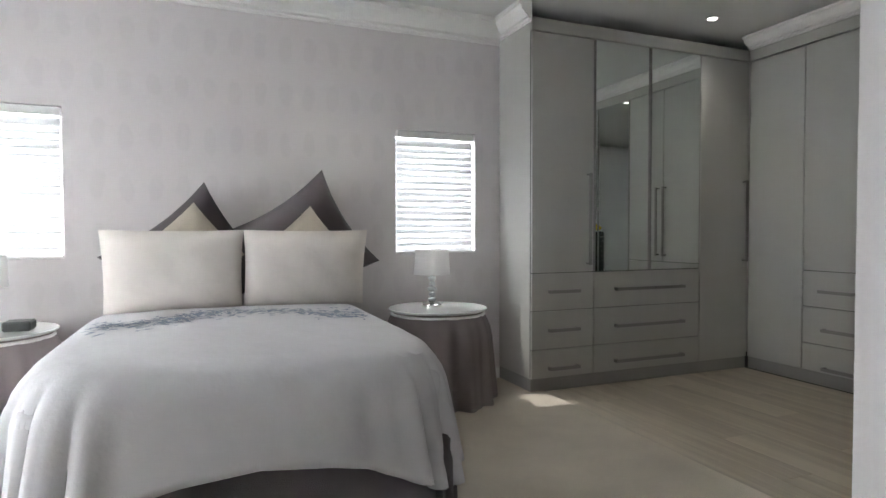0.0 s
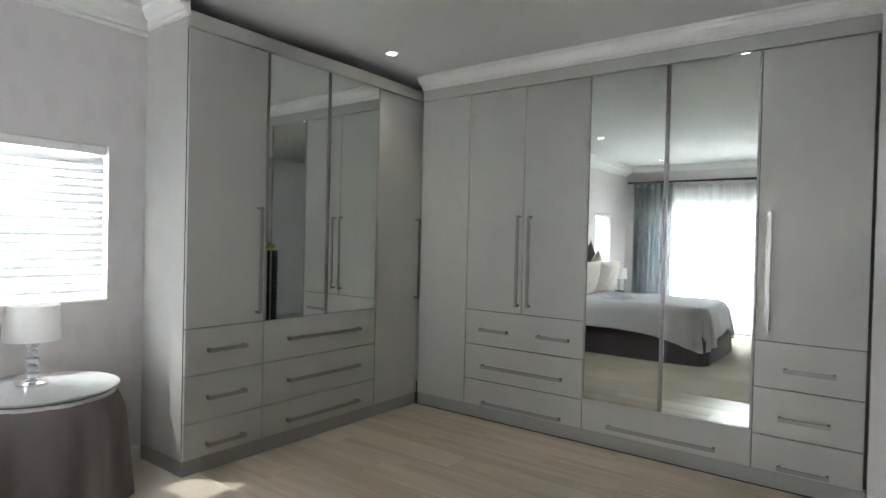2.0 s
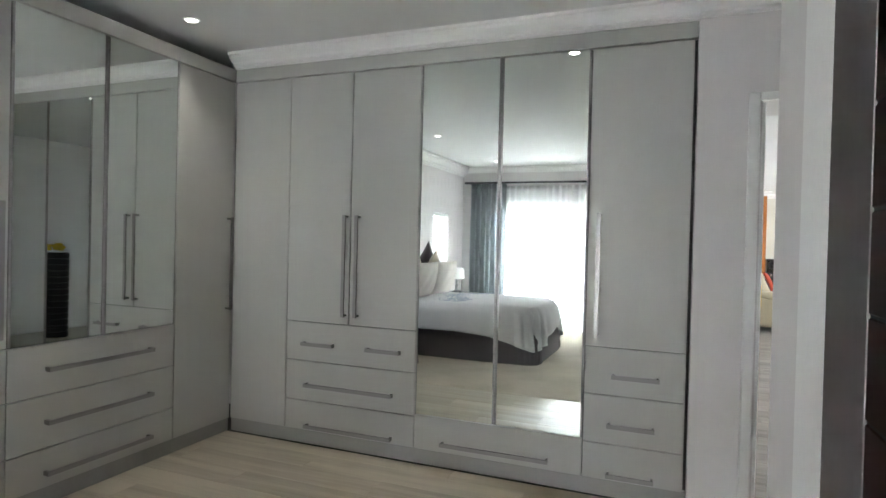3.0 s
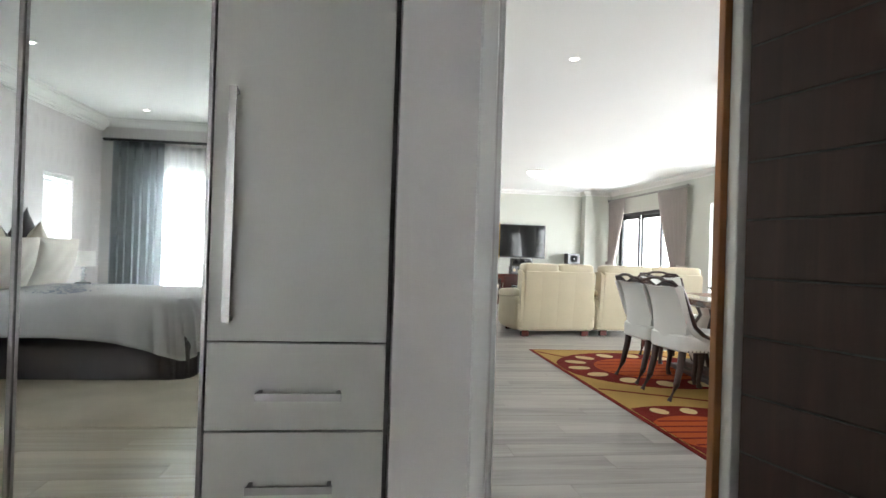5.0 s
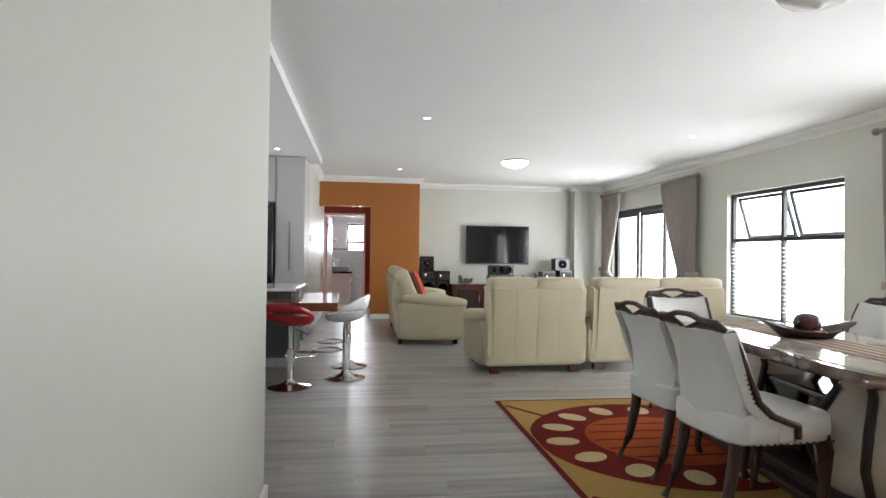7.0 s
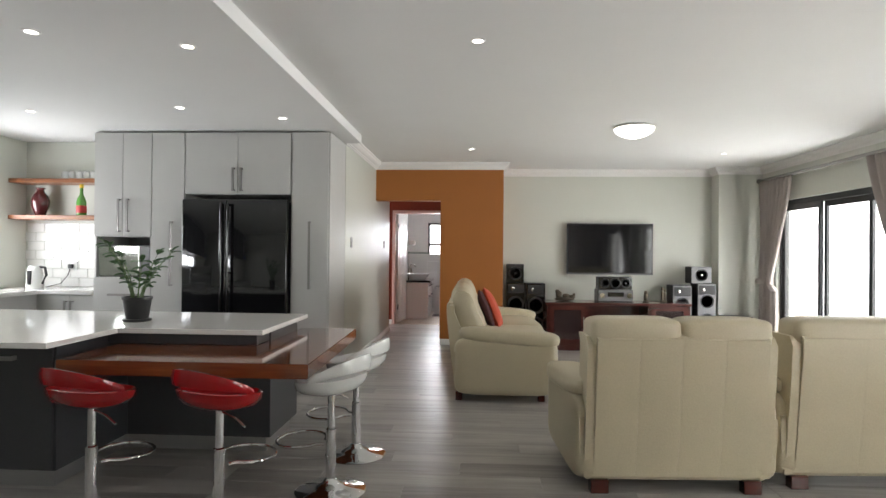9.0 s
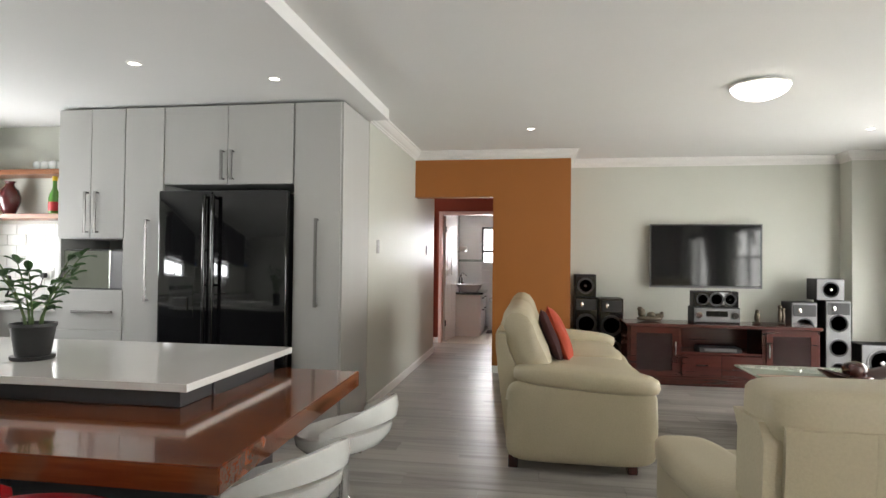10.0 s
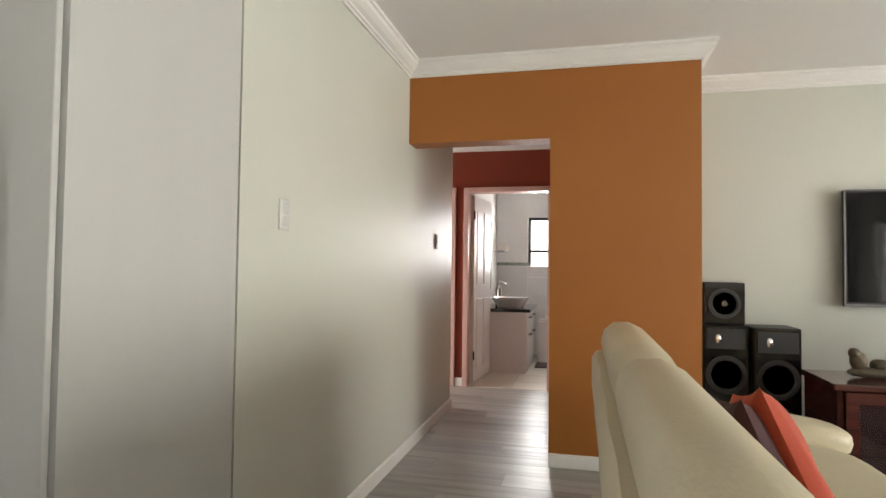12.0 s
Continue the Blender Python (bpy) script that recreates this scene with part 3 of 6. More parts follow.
def drape(bm, cx, cy, hx, hy, z0, z1, fold=0.03, corner=4.0, n=160, waves=26, flare=0.03, hem=0.02, dome=0.03, sag=None, seed=1):
    """Cloth laid over a block: flat on top, rounded at the edge, falling in folds."""
    rnd = random.Random(seed)
    ph = [rnd.uniform(0, 6.28) for _ in range(6)]

    def rim(t, k):
        c, s = math.cos(t), math.sin(t)
        return k * math.copysign(abs(c) ** (2 / corner), c), k * math.copysign(abs(s) ** (2 / corner), s)
    loops = []
    for k in (0.02, 0.3, 0.55, 0.75, 0.88, 0.95):
        loops.append([])
        for i in range(n):
            t = 2 * math.pi * i / n
            u, v = rim(t, k)
            loops[-1].append((cx + hx * u, cy + hy * v, z0 + dome * (1 - k ** 2) + 0.006 * math.sin(7 * u + ph[0]) * math.sin(6 * v + ph[1])))
    for q in range(13):
        w = q / 12
        loops.append([])
        for i in range(n):
            t = 2 * math.pi * i / n
            u, v = rim(t, 1.0)
            a = waves * t
            f = fold * w ** 0.7 * (0.6 * math.sin(a + ph[2]) + 0.4 * math.sin(a * 0.43 + ph[3]) + 0.3 * math.sin(a * 1.7 + ph[4]))
            e = 0.035 * math.sin(min(w * 4, 1) * math.pi / 2)
            bottom = z1 + hem * math.sin(5 * t + ph[5]) + (sag(u, v) if sag else 0)
            z = z0 - 0.012 - (z0 - bottom) * w
            ex, ey = u * (e + f + flare * w), v * (e + f + flare * w)
            loops[-1].append((cx + hx * u + ex, cy + hy * v + ey, z))
    rings(bm, loops, caps=(True, False))


def bed():
    ob = thing("bed", "made double bed with white duvet and grey skirt", "bed")
    bm = bmesh.new()
    box(bm, -3.2, -1.38, -4.84, -3.47, 0.02, 0.34, 0.02)
    part("base", bm, BEDSKIRT, ob)
    bm = bmesh.new()
    drape(bm, -2.285, -4.155, 0.915, 0.69, 0.345, 0.012, 0.012, 12, 200, 44, 0.005, 0.0, 0.0, seed=3)
    part("bed_skirt", bm, BEDSKIRT, ob, "gathered grey cloth bed skirt", True)
    bm = bmesh.new()
    box(bm, -3.2, -1.4, -4.82, -3.49, 0.355, 0.58, 0.06, 3)
    part("mattress", bm, LINEN, ob, smooth=True)
    bm = bmesh.new()
    drape(bm, -2.295, -4.155, 0.905, 0.675, 0.625, 0.345, 0.028, 6, 280, 24, 0.06, 0.014, 0.035, sag=lambda u, v: -0.27 * (max(0, u) * abs(v)) ** 2, seed=8)
    d = part("duvet", bm, LINEN, ob, "white cotton duvet falling in soft folds", True)
    so = d.modifiers.new("thick", "SOLIDIFY")
    so.thickness, so.offset = 0.02, 1
    # printed band of leaves across the duvet
    rnd = random.Random(4)
    bm = bmesh.new()
    for k in range(620):
        t = rnd.random()
        y = -4.78 + 1.24 * t
        x = -2.45 + 0.09 * math.sin(t * 9.0) + rnd.gauss(0, 0.085)
        u, v = (x + 2.33) / 0.87, (y + 4.17) / 0.66
        z = 0.648 + 0.03 * (1 - max(abs(u), abs(v)) ** 2) + 0.008
        a, ln, wd = rnd.uniform(0, 6.28), rnd.uniform(0.015, 0.038), rnd.uniform(0.006, 0.011)
        c, s = math.cos(a), math.sin(a)
        vs = [bm.verts.new((x + c * p * ln - s * q * wd, y + s * p * ln + c * q * wd, z)) for p, q in ((-1, 0), (0, -1), (1, 0), (0, 1))]
        bm.faces.new(vs)
    pr = part("printed_leaves", bm, PRINT, ob, "blue-grey printed leaf band")
    sw = pr.modifiers.new("lay", "SHRINKWRAP")
    sw.target, sw.offset, sw.wrap_method, sw.wrap_mode = d, 0.003, "PROJECT", "ABOVE_SURFACE"
    sw.use_project_z, sw.use_negative_direction, sw.use_positive_direction = True, True, True


bed()


def pillow_mesh(w, h, d, material, pinch=0.0, flange=0.0):
    bm = bmesh.new()
    n, mrow = 26, 20
    front, back = [], []
    for sgn in (1, -1):
        grid = []
        for j in range(mrow + 1):
            v = -1 + 2 * j / mrow
            row = []
            for i in range(n + 1):
                u = -1 + 2 * i / n
                puff = max(0.0, (1 - abs(u) ** 3.2)) ** 0.6 * max(0.0, (1 - abs(v) ** 3.2)) ** 0.6
                k = 1 - pinch * (1 - abs(u) ** 2) * abs(v) ** 6
                k2 = 1 - pinch * (1 - abs(v) ** 2) * abs(u) ** 6
                row.append(bm.verts.new((u * w / 2 * k2, sgn * (d / 2 * puff + 0.004) + 0.006 * math.sin(9 * u + 5 * v) * puff, v * h / 2 * k)))
            grid.append(row)
        for j in range(mrow):
            for i in range(n):
                q = (grid[j][i], grid[j][i + 1], grid[j + 1][i + 1], grid[j + 1][i])
                bm.faces.new(q if sgn < 0 else q[::-1])
    bmesh.ops.remove_doubles(bm, verts=bm.verts, dist=0.0085)
    return mesh_of(bm, "pillow", material, True)


PIL = pillow_mesh(0.69, 0.46, 0.17, PILLOWCASE, 0.03)
for y, l in ((-4.45, "plump ivory pillow leaning on the dark cushions"), (-3.76, "plump ivory pillow with embroidered edge")):
    p = tagged(new("pillow", PIL), l, "pillow", "pillows on the bed")
    p.matrix_world = pose(-2.86, y, 0.868, 0, 0, 90) @ pose(0, 0, 0, 14, 0, 0)
CUSH = pillow_mesh(0.69, 0.69, 0.13, DARKCLOTH, 0.13)
CUSHI = pillow_mesh(0.40, 0.40, 0.1, CREAMSATIN, 0.06)
for y, z, turn, yi, zi, l in ((-4.36, 0.885, 52, -4.37, 0.965, "charcoal satin square cushion stood on its corner"), (-3.73, 0.985, 56, -3.74, 0.955, "large charcoal satin cushion stood on its corner")):
    p = tagged(new("cushion", CUSH), l, "cushion", "dark cushions on the bed")
    p.matrix_world = pose(-3.10, y, z, 0, 0, 90) @ pose(0, 0, 0, 9, 0, 0) @ pose(0, 0, 0, 0, turn, 0)
    q = tagged(new("cushion", CUSHI), "cream satin cushion stood before a dark one", "cushion", "cream cushions on the bed")
    q.matrix_world = pose(-2.985, yi, zi, 0, 0, 90) @ pose(0, 0, 0, 11, 0, 0) @ pose(0, 0, 0, 0, 48, 0)


def side_table():
    ob = thing("side_table", "round side table under a floor-length grey cloth", "table", pose(-2.95, -2.91, 0), "bedside tables")
    bm = bmesh.new()
    lathe(bm, [(0.30, 0.545), (0.305, 0.55), (0.305, 0.56), (0.30, 0.565)], 40)
    part("tabletop", bm, WHITE, ob)
    bm = bmesh.new()
    lathe(bm, [(0.05, 0.0), (0.05, 0.545)], 16)
    part("post", bm, DARKWOOD, ob)
    bm = bmesh.new()
    drape(bm, 0, 0, 0.30, 0.30, 0.572, 0.015, 0.038, 2, 160, 13, 0.03, 0.006, 0.0, seed=5)
    part("tablecloth", bm, GREYCLOTH, ob, "grey-brown cloth in deep folds", True)
    bm = bmesh.new()
    lathe(bm, [(0.315, 0.578), (0.32, 0.582), (0.32, 0.588), (0.315, 0.592)], 48)
    part("glass_top", bm, WHITEPLASTIC, ob, "pale glass disc on top")
    return ob


def table_lamp():
    ob = thing("table_lamp", "crystal table lamp with white drum shade", "lamp", pose(-3.0, -2.93, 0.592), "bedside lamps")
    bm = bmesh.new()
    lathe(bm, [(0.065, 0), (0.065, 0.012), (0.05, 0.02), (0.02, 0.026)], 24)
    part("foot", bm, CHROME, ob, "chrome foot", True)
    for k, r in enumerate((0.028, 0.022, 0.03, 0.02, 0.026)):
        bm = bmesh.new()
        z = 0.045 + 0.035 * k
        lathe(bm, [(0.008, z - 0.018), (r, z - 0.008), (r, z + 0.008), (0.008, z + 0.018)], 12)
        part("crystal", bm, CRYSTAL, ob, "clear cut crystal bead")
    bm = bmesh.new()
    lathe(bm, [(0.006, 0.02), (0.006, 0.3)], 8)
    part("stem", bm, CHROME, ob)
    bm = bmesh.new()
    lathe(bm, [(0.118, 0.21), (0.108, 0.37), (0.106, 0.37), (0.116, 0.21)], 32, caps=(False, False))
    part("shade", bm, SHADE, ob, "white cloth drum shade", True)
    return ob


st = side_table()
copy_thing(st, pose(-2.95, -5.32, 0))
tl = table_lamp()
copy_thing(tl, pose(-3.0, -5.34, 0.592))
bm = boxes([(-2.98, -2.86, -5.22, -5.1, 0.592, 0.64)], 0.008)
tagged(part("alarm_clock", bm, BLACK), "small black clock on the bedside table", "clock")


def blind_window(name, y0, y1, z0, z1):
    ob = thing(name, "small window with white slatted blind", "window", kind="structure")
    for r in [(-3.40, -3.355, y0, y0 + 0.04, z0, z1), (-3.40, -3.355, y1 - 0.04, y1, z0, z1), (-3.40, -3.355, y0 + 0.04, y1 - 0.04, z0, z0 + 0.04), (-3.40, -3.355, y0 + 0.04, y1 - 0.04, z1 - 0.04, z1)]:
        part("window_frame", boxes([r], 0.004), WHITE, ob)
    g = part("pane", boxes([(-3.38, -3.374, y0 + 0.04, y1 - 0.04, z0 + 0.04, z1 - 0.04)]), GLASS, ob)
    g.visible_shadow = False
    part("headrail", boxes([(-3.335, -3.272, y0 + 0.01, y1 - 0.01, z1 - 0.05, z1 - 0.004)], 0.004), WHITE, ob)
    sl = bmesh.new()
    box(sl, -0.026, 0.026, y0 + 0.012, y1 - 0.012, -0.0013, 0.0013)
    me = mesh_of(sl, "slat", BLIND)
    n = int((z1 - z0 - 0.07) / 0.043)
    for k in range(n):
        piece("slat", me, pose(-3.305, 0, z0 + 0.03 + k * 0.043, 0, 66, 0), ob)
    for yy in (y0 + 0.09, y1 - 0.09):
        bm = bmesh.new()
        tube(bm, [(-3.305, yy, z0 + 0.02), (-3.305, yy, z1 - 0.05)], 0.0015, 5)
        part("cord", bm, WHITE, ob)
    part("window_sill", boxes([(-3.35, -3.262, y0, y1, z0, z0 + 0.014)], 0.003), WHITE, ob)
    return ob


blind_window("window_1", -3.088, -2.492, 0.932, 1.778)
blind_window("window_2", -5.628, -5.032, 0.932, 1.778)


def curtain(name, label, a, b, z0, z1, material, pleats=9, depth=0.045, tie=None, group="", gather=0.0):
    """A hanging curtain from a to b; tie: (height, where 0..1, width 0..1) pulls it in with a tie-back."""
    a, b = Vector((*a, 0)), Vector((*b, 0))
    d = b - a
    nrm = Vector((-d.y, d.x, 0)).normalized()
    ob = thing(name, label, "curtain", group=group)
    nu, nv = pleats * 10, 26
    rnd = random.Random(int(a.y * 100) + int(a.x * 10))
    ph = rnd.uniform(0, 6)
    bm = bmesh.new()
    lo = []
    for j in range(nv + 1):
        w = j / nv
        z = z1 + (z0 - z1) * w
        row = []
        for i in range(nu + 1):
            s = i / nu
            t, sq = s, 1.0
            if tie:
                hz, where, wide = tie
                k = math.exp(-((z - hz) / 0.16) ** 2) if z < hz else max(0.0, 1 - (z - hz) / (z1 - hz)) ** 1.25
                low = 0.7 if z < hz else 0.0
                k = max(k, low)
                sq = 1 - k * (1 - wide)
                t = where + (s - where) * sq
            off = depth * (math.sin(s * pleats * 2 * math.pi + ph) + 0.35 * math.sin(s * pleats * 3.3 + 2 * w + ph)) * (0.75 + 0.25 * w)
            row.append(a + d * t + nrm * off + Vector((0, 0, z)))
        lo.append(row)
    rings(bm, lo, closed=False, caps=(False, False))
    c = part("cloth", bm, material, ob, smooth=True)
    so = c.modifiers.new("thick", "SOLIDIFY")
    so.thickness = 0.004
    if tie:
        bm = bmesh.new()
        p = a + d * tie[1]
        lathe(bm, [(0.085, -0.035), (0.095, 0), (0.085, 0.035)], 20, (p.x, p.y, tie[0]), caps=(False, False))
        part("tie_back", bm, material, ob, smooth=True)
    return ob


curtain("curtain", "slate grey full-length curtain drawn to the side", (-3.1, -6.17), (-2.5, -6.17), 0.02, 2.3, CURTAINGREY, 7, 0.04)
curtain("sheer_curtain", "white sheer curtain over the sliding door", (-2.5, -6.2), (-0.3, -6.2), 0.02, 2.27, SHEER, 22, 0.025)
part_bm = boxes([(-3.2, -0.2, -6.19, -6.15, 2.30, 2.33)], 0.004)
tagged(part("curtain_rail", part_bm, BLACKFRAME), "dark slim curtain rail near the ceiling", "rail")


def sliding_door(name, along, fixed, a, b, top, n=3, out=1):
    """A black framed glazed sliding door; along x or y."""
    ob = thing(name, "black framed glazed sliding door", "door", kind="structure")

    def r(s0, s1, z0, z1, d0, d1):
        return (s0, s1, fixed + d0, fixed + d1, z0, z1) if along == "x" else (fixed + d0, fixed + d1, s0, s1, z0, z1)
    for q in (r(a, a + 0.05, 0, top, -0.05, 0.05), r(b - 0.05, b, 0, top, -0.05, 0.05), r(a + 0.05, b - 0.05, top - 0.07, top, -0.05, 0.05), r(a + 0.05, b - 0.05, 0, 0.03, -0.05, 0.05)):
        part("frame", boxes([q], 0.004), BLACKFRAME, ob)
    w = (b - a - 0.1) / n
    for k in range(n):
        s, d = a + 0.05 + k * w, 0.02 if k % 2 else -0.02
        lf = part("leaf", boxes([r(s, s + 0.06, 0.03, top - 0.07, d - 0.016, d + 0.016), r(s + w - 0.06, s + w, 0.03, top - 0.07, d - 0.016, d + 0.016), r(s + 0.06, s + w - 0.06, 0.03, 0.12, d - 0.016, d + 0.016), r(s + 0.06, s + w - 0.06, top - 0.14, top - 0.07, d - 0.016, d + 0.016)]), BLACKFRAME, ob)
        g = part("pane", boxes([r(s + 0.06, s + w - 0.06, 0.12, top - 0.14, d - 0.003, d + 0.003)]), GLASS, lf)
        g.visible_shadow = False
    return ob


sliding_door("door_1", "x", -6.36, -2.85, -0.65, 1.98)


def panel_door(name, label, m, w=0.81, h=2.03, t=0.04, grooves=True, material=DOORWOOD):
    """A door leaf hinged at its own origin, running along +x."""
    ob = thing(name, label, "door", m, kind="structure")
    if grooves:
        bm = bmesh.new()
        box(bm, 0, w, 0.004, t - 0.004, 0.005, h)
        part("core", bm, GAP, ob)
        zs = [0.005 + (h - 0.005) * k / 10 for k in range(11)]
        for a, b in zip(zs, zs[1:]):
            part("panel", boxes([(0.0, w, 0, t, a + 0.003, b - 0.003)], 0.003), material, ob)
    else:
        part("leaf", boxes([(0, w, 0, t, 0.005, h)], 0.003), material, ob)
    bm = bmesh.new()
    tube(bm, [(w - 0.06, -0.05, 1.0), (w - 0.17, -0.05, 1.0)], 0.009)
    tube(bm, [(w - 0.06, -0.05, 1.0), (w - 0.06, t / 2, 1.0)], 0.009)
    part("door_handle", bm, STEEL, ob, "brushed steel lever handle", True)
    return ob


panel_door("door_2", "dark brown grooved wooden door standing open", pose(1.345, -0.15, 0, 0, 0, -76))
panel_door("door_3", "closed dark brown grooved wooden door", pose(0.376, -2.224, 0, 0, 0, -90), 0.9)
structure("door_frame_jamb", [(1.295, 1.325, -0.075, -0.035, 0, 2.06)], JAMBWOOD, "orange-brown wooden door jamb", "door frame", 0.003)
structure("door_frame", [(1.325, 1.362, -0.13, 0.004, 0, 2.06), (0.345, 0.395, -0.385, -0.36, 0, 2.1), (0.395, 1.36, -0.385, -0.36, 2.06, 2.1), (0.395, 0.41, -0.34, -0.13, 0, 2.06), (0.40, 0.425, -0.335, -0.27, 0, 2.06)], WHITE, "off-white pressed steel door frame", "door frame", 0.004)
tagged(part("strike_plate", boxes([(0.425, 0.428, -0.33, -0.303, 1.06, 1.17)], 0.001), BRASS), "small brass strike plate on the door frame", "lock plate")


def tower():
    ob = thing("wicker_tower", "tall black woven basket with yellow flowers", "basket", pose(1.75, -2.3, 0))
    for k in range(14):
        bm = bmesh.new()
        lathe(bm, [(0.12, 0.078 * k), (0.13, 0.078 * k + 0.02), (0.13, 0.078 * k + 0.055), (0.12, 0.078 * k + 0.075)], 16)
        part("weave_band", bm, BLACK, ob, smooth=True)
    rnd = random.Random(2)
    for k in range(9):
        bm = bmesh.new()
        soft(bm, (rnd.uniform(-0.08, 0.08), rnd.uniform(-0.08, 0.08), 1.13 + rnd.uniform(0, 0.08)), (0.035, 0.035, 0.025), 0.8, 8, 6)
        part("flower", bm, YELLOW, ob, "yellow flower head", True)


tower()


# ---- living room things ----
def casement():
    """The fixed-and-top-hung window beside the sofas, with a slatted blind let down in front of its lower part."""
    y0, y1, z0, z1 = 5.062, 6.978, 0.422, 2.028
    ob = thing("window_3", "wide black framed window with top-hung panes open", "window", kind="structure")
    x0, x1 = XR + 0.06, XR + 0.11
    ym, zt = (y0 + y1) / 2, 1.42
    for r in [(x0, x1, y0, y0 + 0.045, z0, z1), (x0, x1, y1 - 0.045, y1, z0, z1), (x0, x1, y0 + 0.045, y1 - 0.045, z0, z0 + 0.045), (x0, x1, y0 + 0.045, y1 - 0.045, z1 - 0.045, z1),
              (x0, x1, ym - 0.025, ym + 0.025, z0 + 0.045, z1 - 0.045), (x0, x1, y0 + 0.045, ym - 0.025, zt - 0.025, zt + 0.025), (x0, x1, ym + 0.025, y1 - 0.045, zt - 0.025, zt + 0.025)]:
        part("window_frame", boxes([r], 0.004), BLACKFRAME, ob)
    for a, b in ((y0 + 0.05, ym - 0.03), (ym + 0.03, y1 - 0.05)):
        g = part("pane", boxes([(x0 + 0.02, x0 + 0.026, a, b, z0 + 0.05, zt - 0.03)]), GLASS, ob)
        g.visible_shadow = False
        s = part("sash", boxes([(-0.012, 0.012, a, a + 0.035, -0.55, 0), (-0.012, 0.012, b - 0.035, b, -0.55, 0), (-0.012, 0.012, a + 0.035, b - 0.035, -0.55, -0.515), (-0.012, 0.012, a + 0.035, b - 0.035, -0.035, 0)]), BLACKFRAME, ob, "black sash pushed open")
        s.matrix_basis = pose(x1 + 0.02, 0, z1 - 0.05, 0, -16, 0)
        g = part("sash_pane", boxes([(-0.003, 0.003, a + 0.035, b - 0.035, -0.515, -0.035)]), GLASS, s)
        g.visible_shadow = False
        bm = bmesh.new()
        box(bm, -0.025, 0.025, a - 0.02, b + 0.02, -0.0012, 0.0012)
        me = mesh_of(bm, "slat", BLIND)
        for k in range(18):
            piece("slat", me, pose(XR + 0.03, 0, z0 + 0.04 + k * 0.05, 0, 12, 0), ob)
        for yy in (a + 0.05, b - 0.05):
            bm = bmesh.new()
            tube(bm, [(XR + 0.004, yy, z0 + 0.02), (XR + 0.004, yy, zt)], 0.004, 5)
            part("ladder_cord", bm, BLACKFRAME, ob)
    part("window_sill", boxes([(XR - 0.03, XR + 0.06, y0, y1, z0, z0 + 0.016)], 0.004), WHITE, ob)


casement()
sliding_door("door_4", "y", XR + 0.1, 7.852, 10.598, 2.058, 3)
sliding_door("door_5", "y", XR + 0.1, 1.352, 4.048, 2.058, 3)
BACK = glow("bright_overcast_distance", (1.0, 1.0, 1.0), 2.2)
for nm, r in (("backdrop", (XR + 2.5, XR + 2.55, -6, 22, -0.2, 6)), ("backdrop", (-6.6, -6.55, -12, 12, -0.2, 6)), ("backdrop", (-8, 6, -9.0, -8.95, -0.2, 6)), ("backdrop", (-4, 6, 17.5, 17.55, -0.2, 6))):
    tagged(part(nm, boxes([r]), BACK), "bright white daylight haze beyond the windows", "backdrop", kind="structure")


def rod(y0, y1):
    ob = thing("curtain_rod", "brown-grey curtain rod with ball ends", "curtain rod", group="curtain rods")
    bm = bmesh.new()
    tube(bm, [(XR - 0.12, y0, 2.37), (XR - 0.12, y1, 2.37)], 0.02, 12)
    part("pole", bm, PLINTH, ob, smooth=True)
    for y in (y0, y1):
        bm = bmesh.new()
        soft(bm, (XR - 0.12, y, 2.37), (0.035, 0.04, 0.035), 1.0, 12, 8)
        part("finial", bm, PLINTH, ob, smooth=True)
    for y in (y0 + 0.15, y1 - 0.15):
        bm = bmesh.new()
        tube(bm, [(XR, y, 2.37), (XR - 0.12, y, 2.37)], 0.01)
        part("bracket", bm, PLINTH, ob)


rod(7.5, 10.85)
rod(0.6, 4.57)
G = "taupe curtains"
curtain("curtain", "taupe curtain tied back beside the sliding door", (XR - 0.13, 10.8), (XR - 0.13, 9.95), 0.02, 2.35, CURTAIN, 8, 0.04, (0.95, 0.1, 0.3), G)
curtain("curtain", "taupe curtain tied back beside the sliding door", (XR - 0.13, 7.52), (XR - 0.13, 8.5), 0.02, 2.35, CURTAIN, 9, 0.04, (0.95, 0.08, 0.35), G)
curtain("curtain", "taupe curtain tied back beside the sliding door", (XR - 0.13, 4.5), (XR - 0.13, 3.45), 0.02, 2.35, CURTAIN, 9, 0.04, (0.95, 0.12, 0.3), G)
curtain("curtain", "taupe curtain tied back beside the sliding door", (XR - 0.13, 0.65), (XR - 0.13, 1.6), 0.02, 2.35, CURTAIN, 9, 0.04, (0.95, 0.12, 0.3), G)


def padded(bm, x0, x1, prof, round_by=0.07, n=9):
    """A stuffed length of one side profile (y, z), rounded in towards both ends."""
    cy, cz = sum(p[0] for p in prof) / len(prof), sum(p[1] for p in prof) / len(prof)
    lo = []
    for k in range(n + 1):
        u = -1 + 2 * k / n
        e = math.copysign(1 - (1 - abs(u)) ** 1.8, u)
        f = 1 - 0.55 * max(0.0, (abs(e) - (1 - 2 * round_by / (x1 - x0))) / (2 * round_by / (x1 - x0))) ** 2.2
        lo.append([((x0 + x1) / 2 + e * (x1 - x0) / 2, cy + (y - cy) * f, cz + (z - cz) * f) for y, z in prof])
    rings(bm, lo)


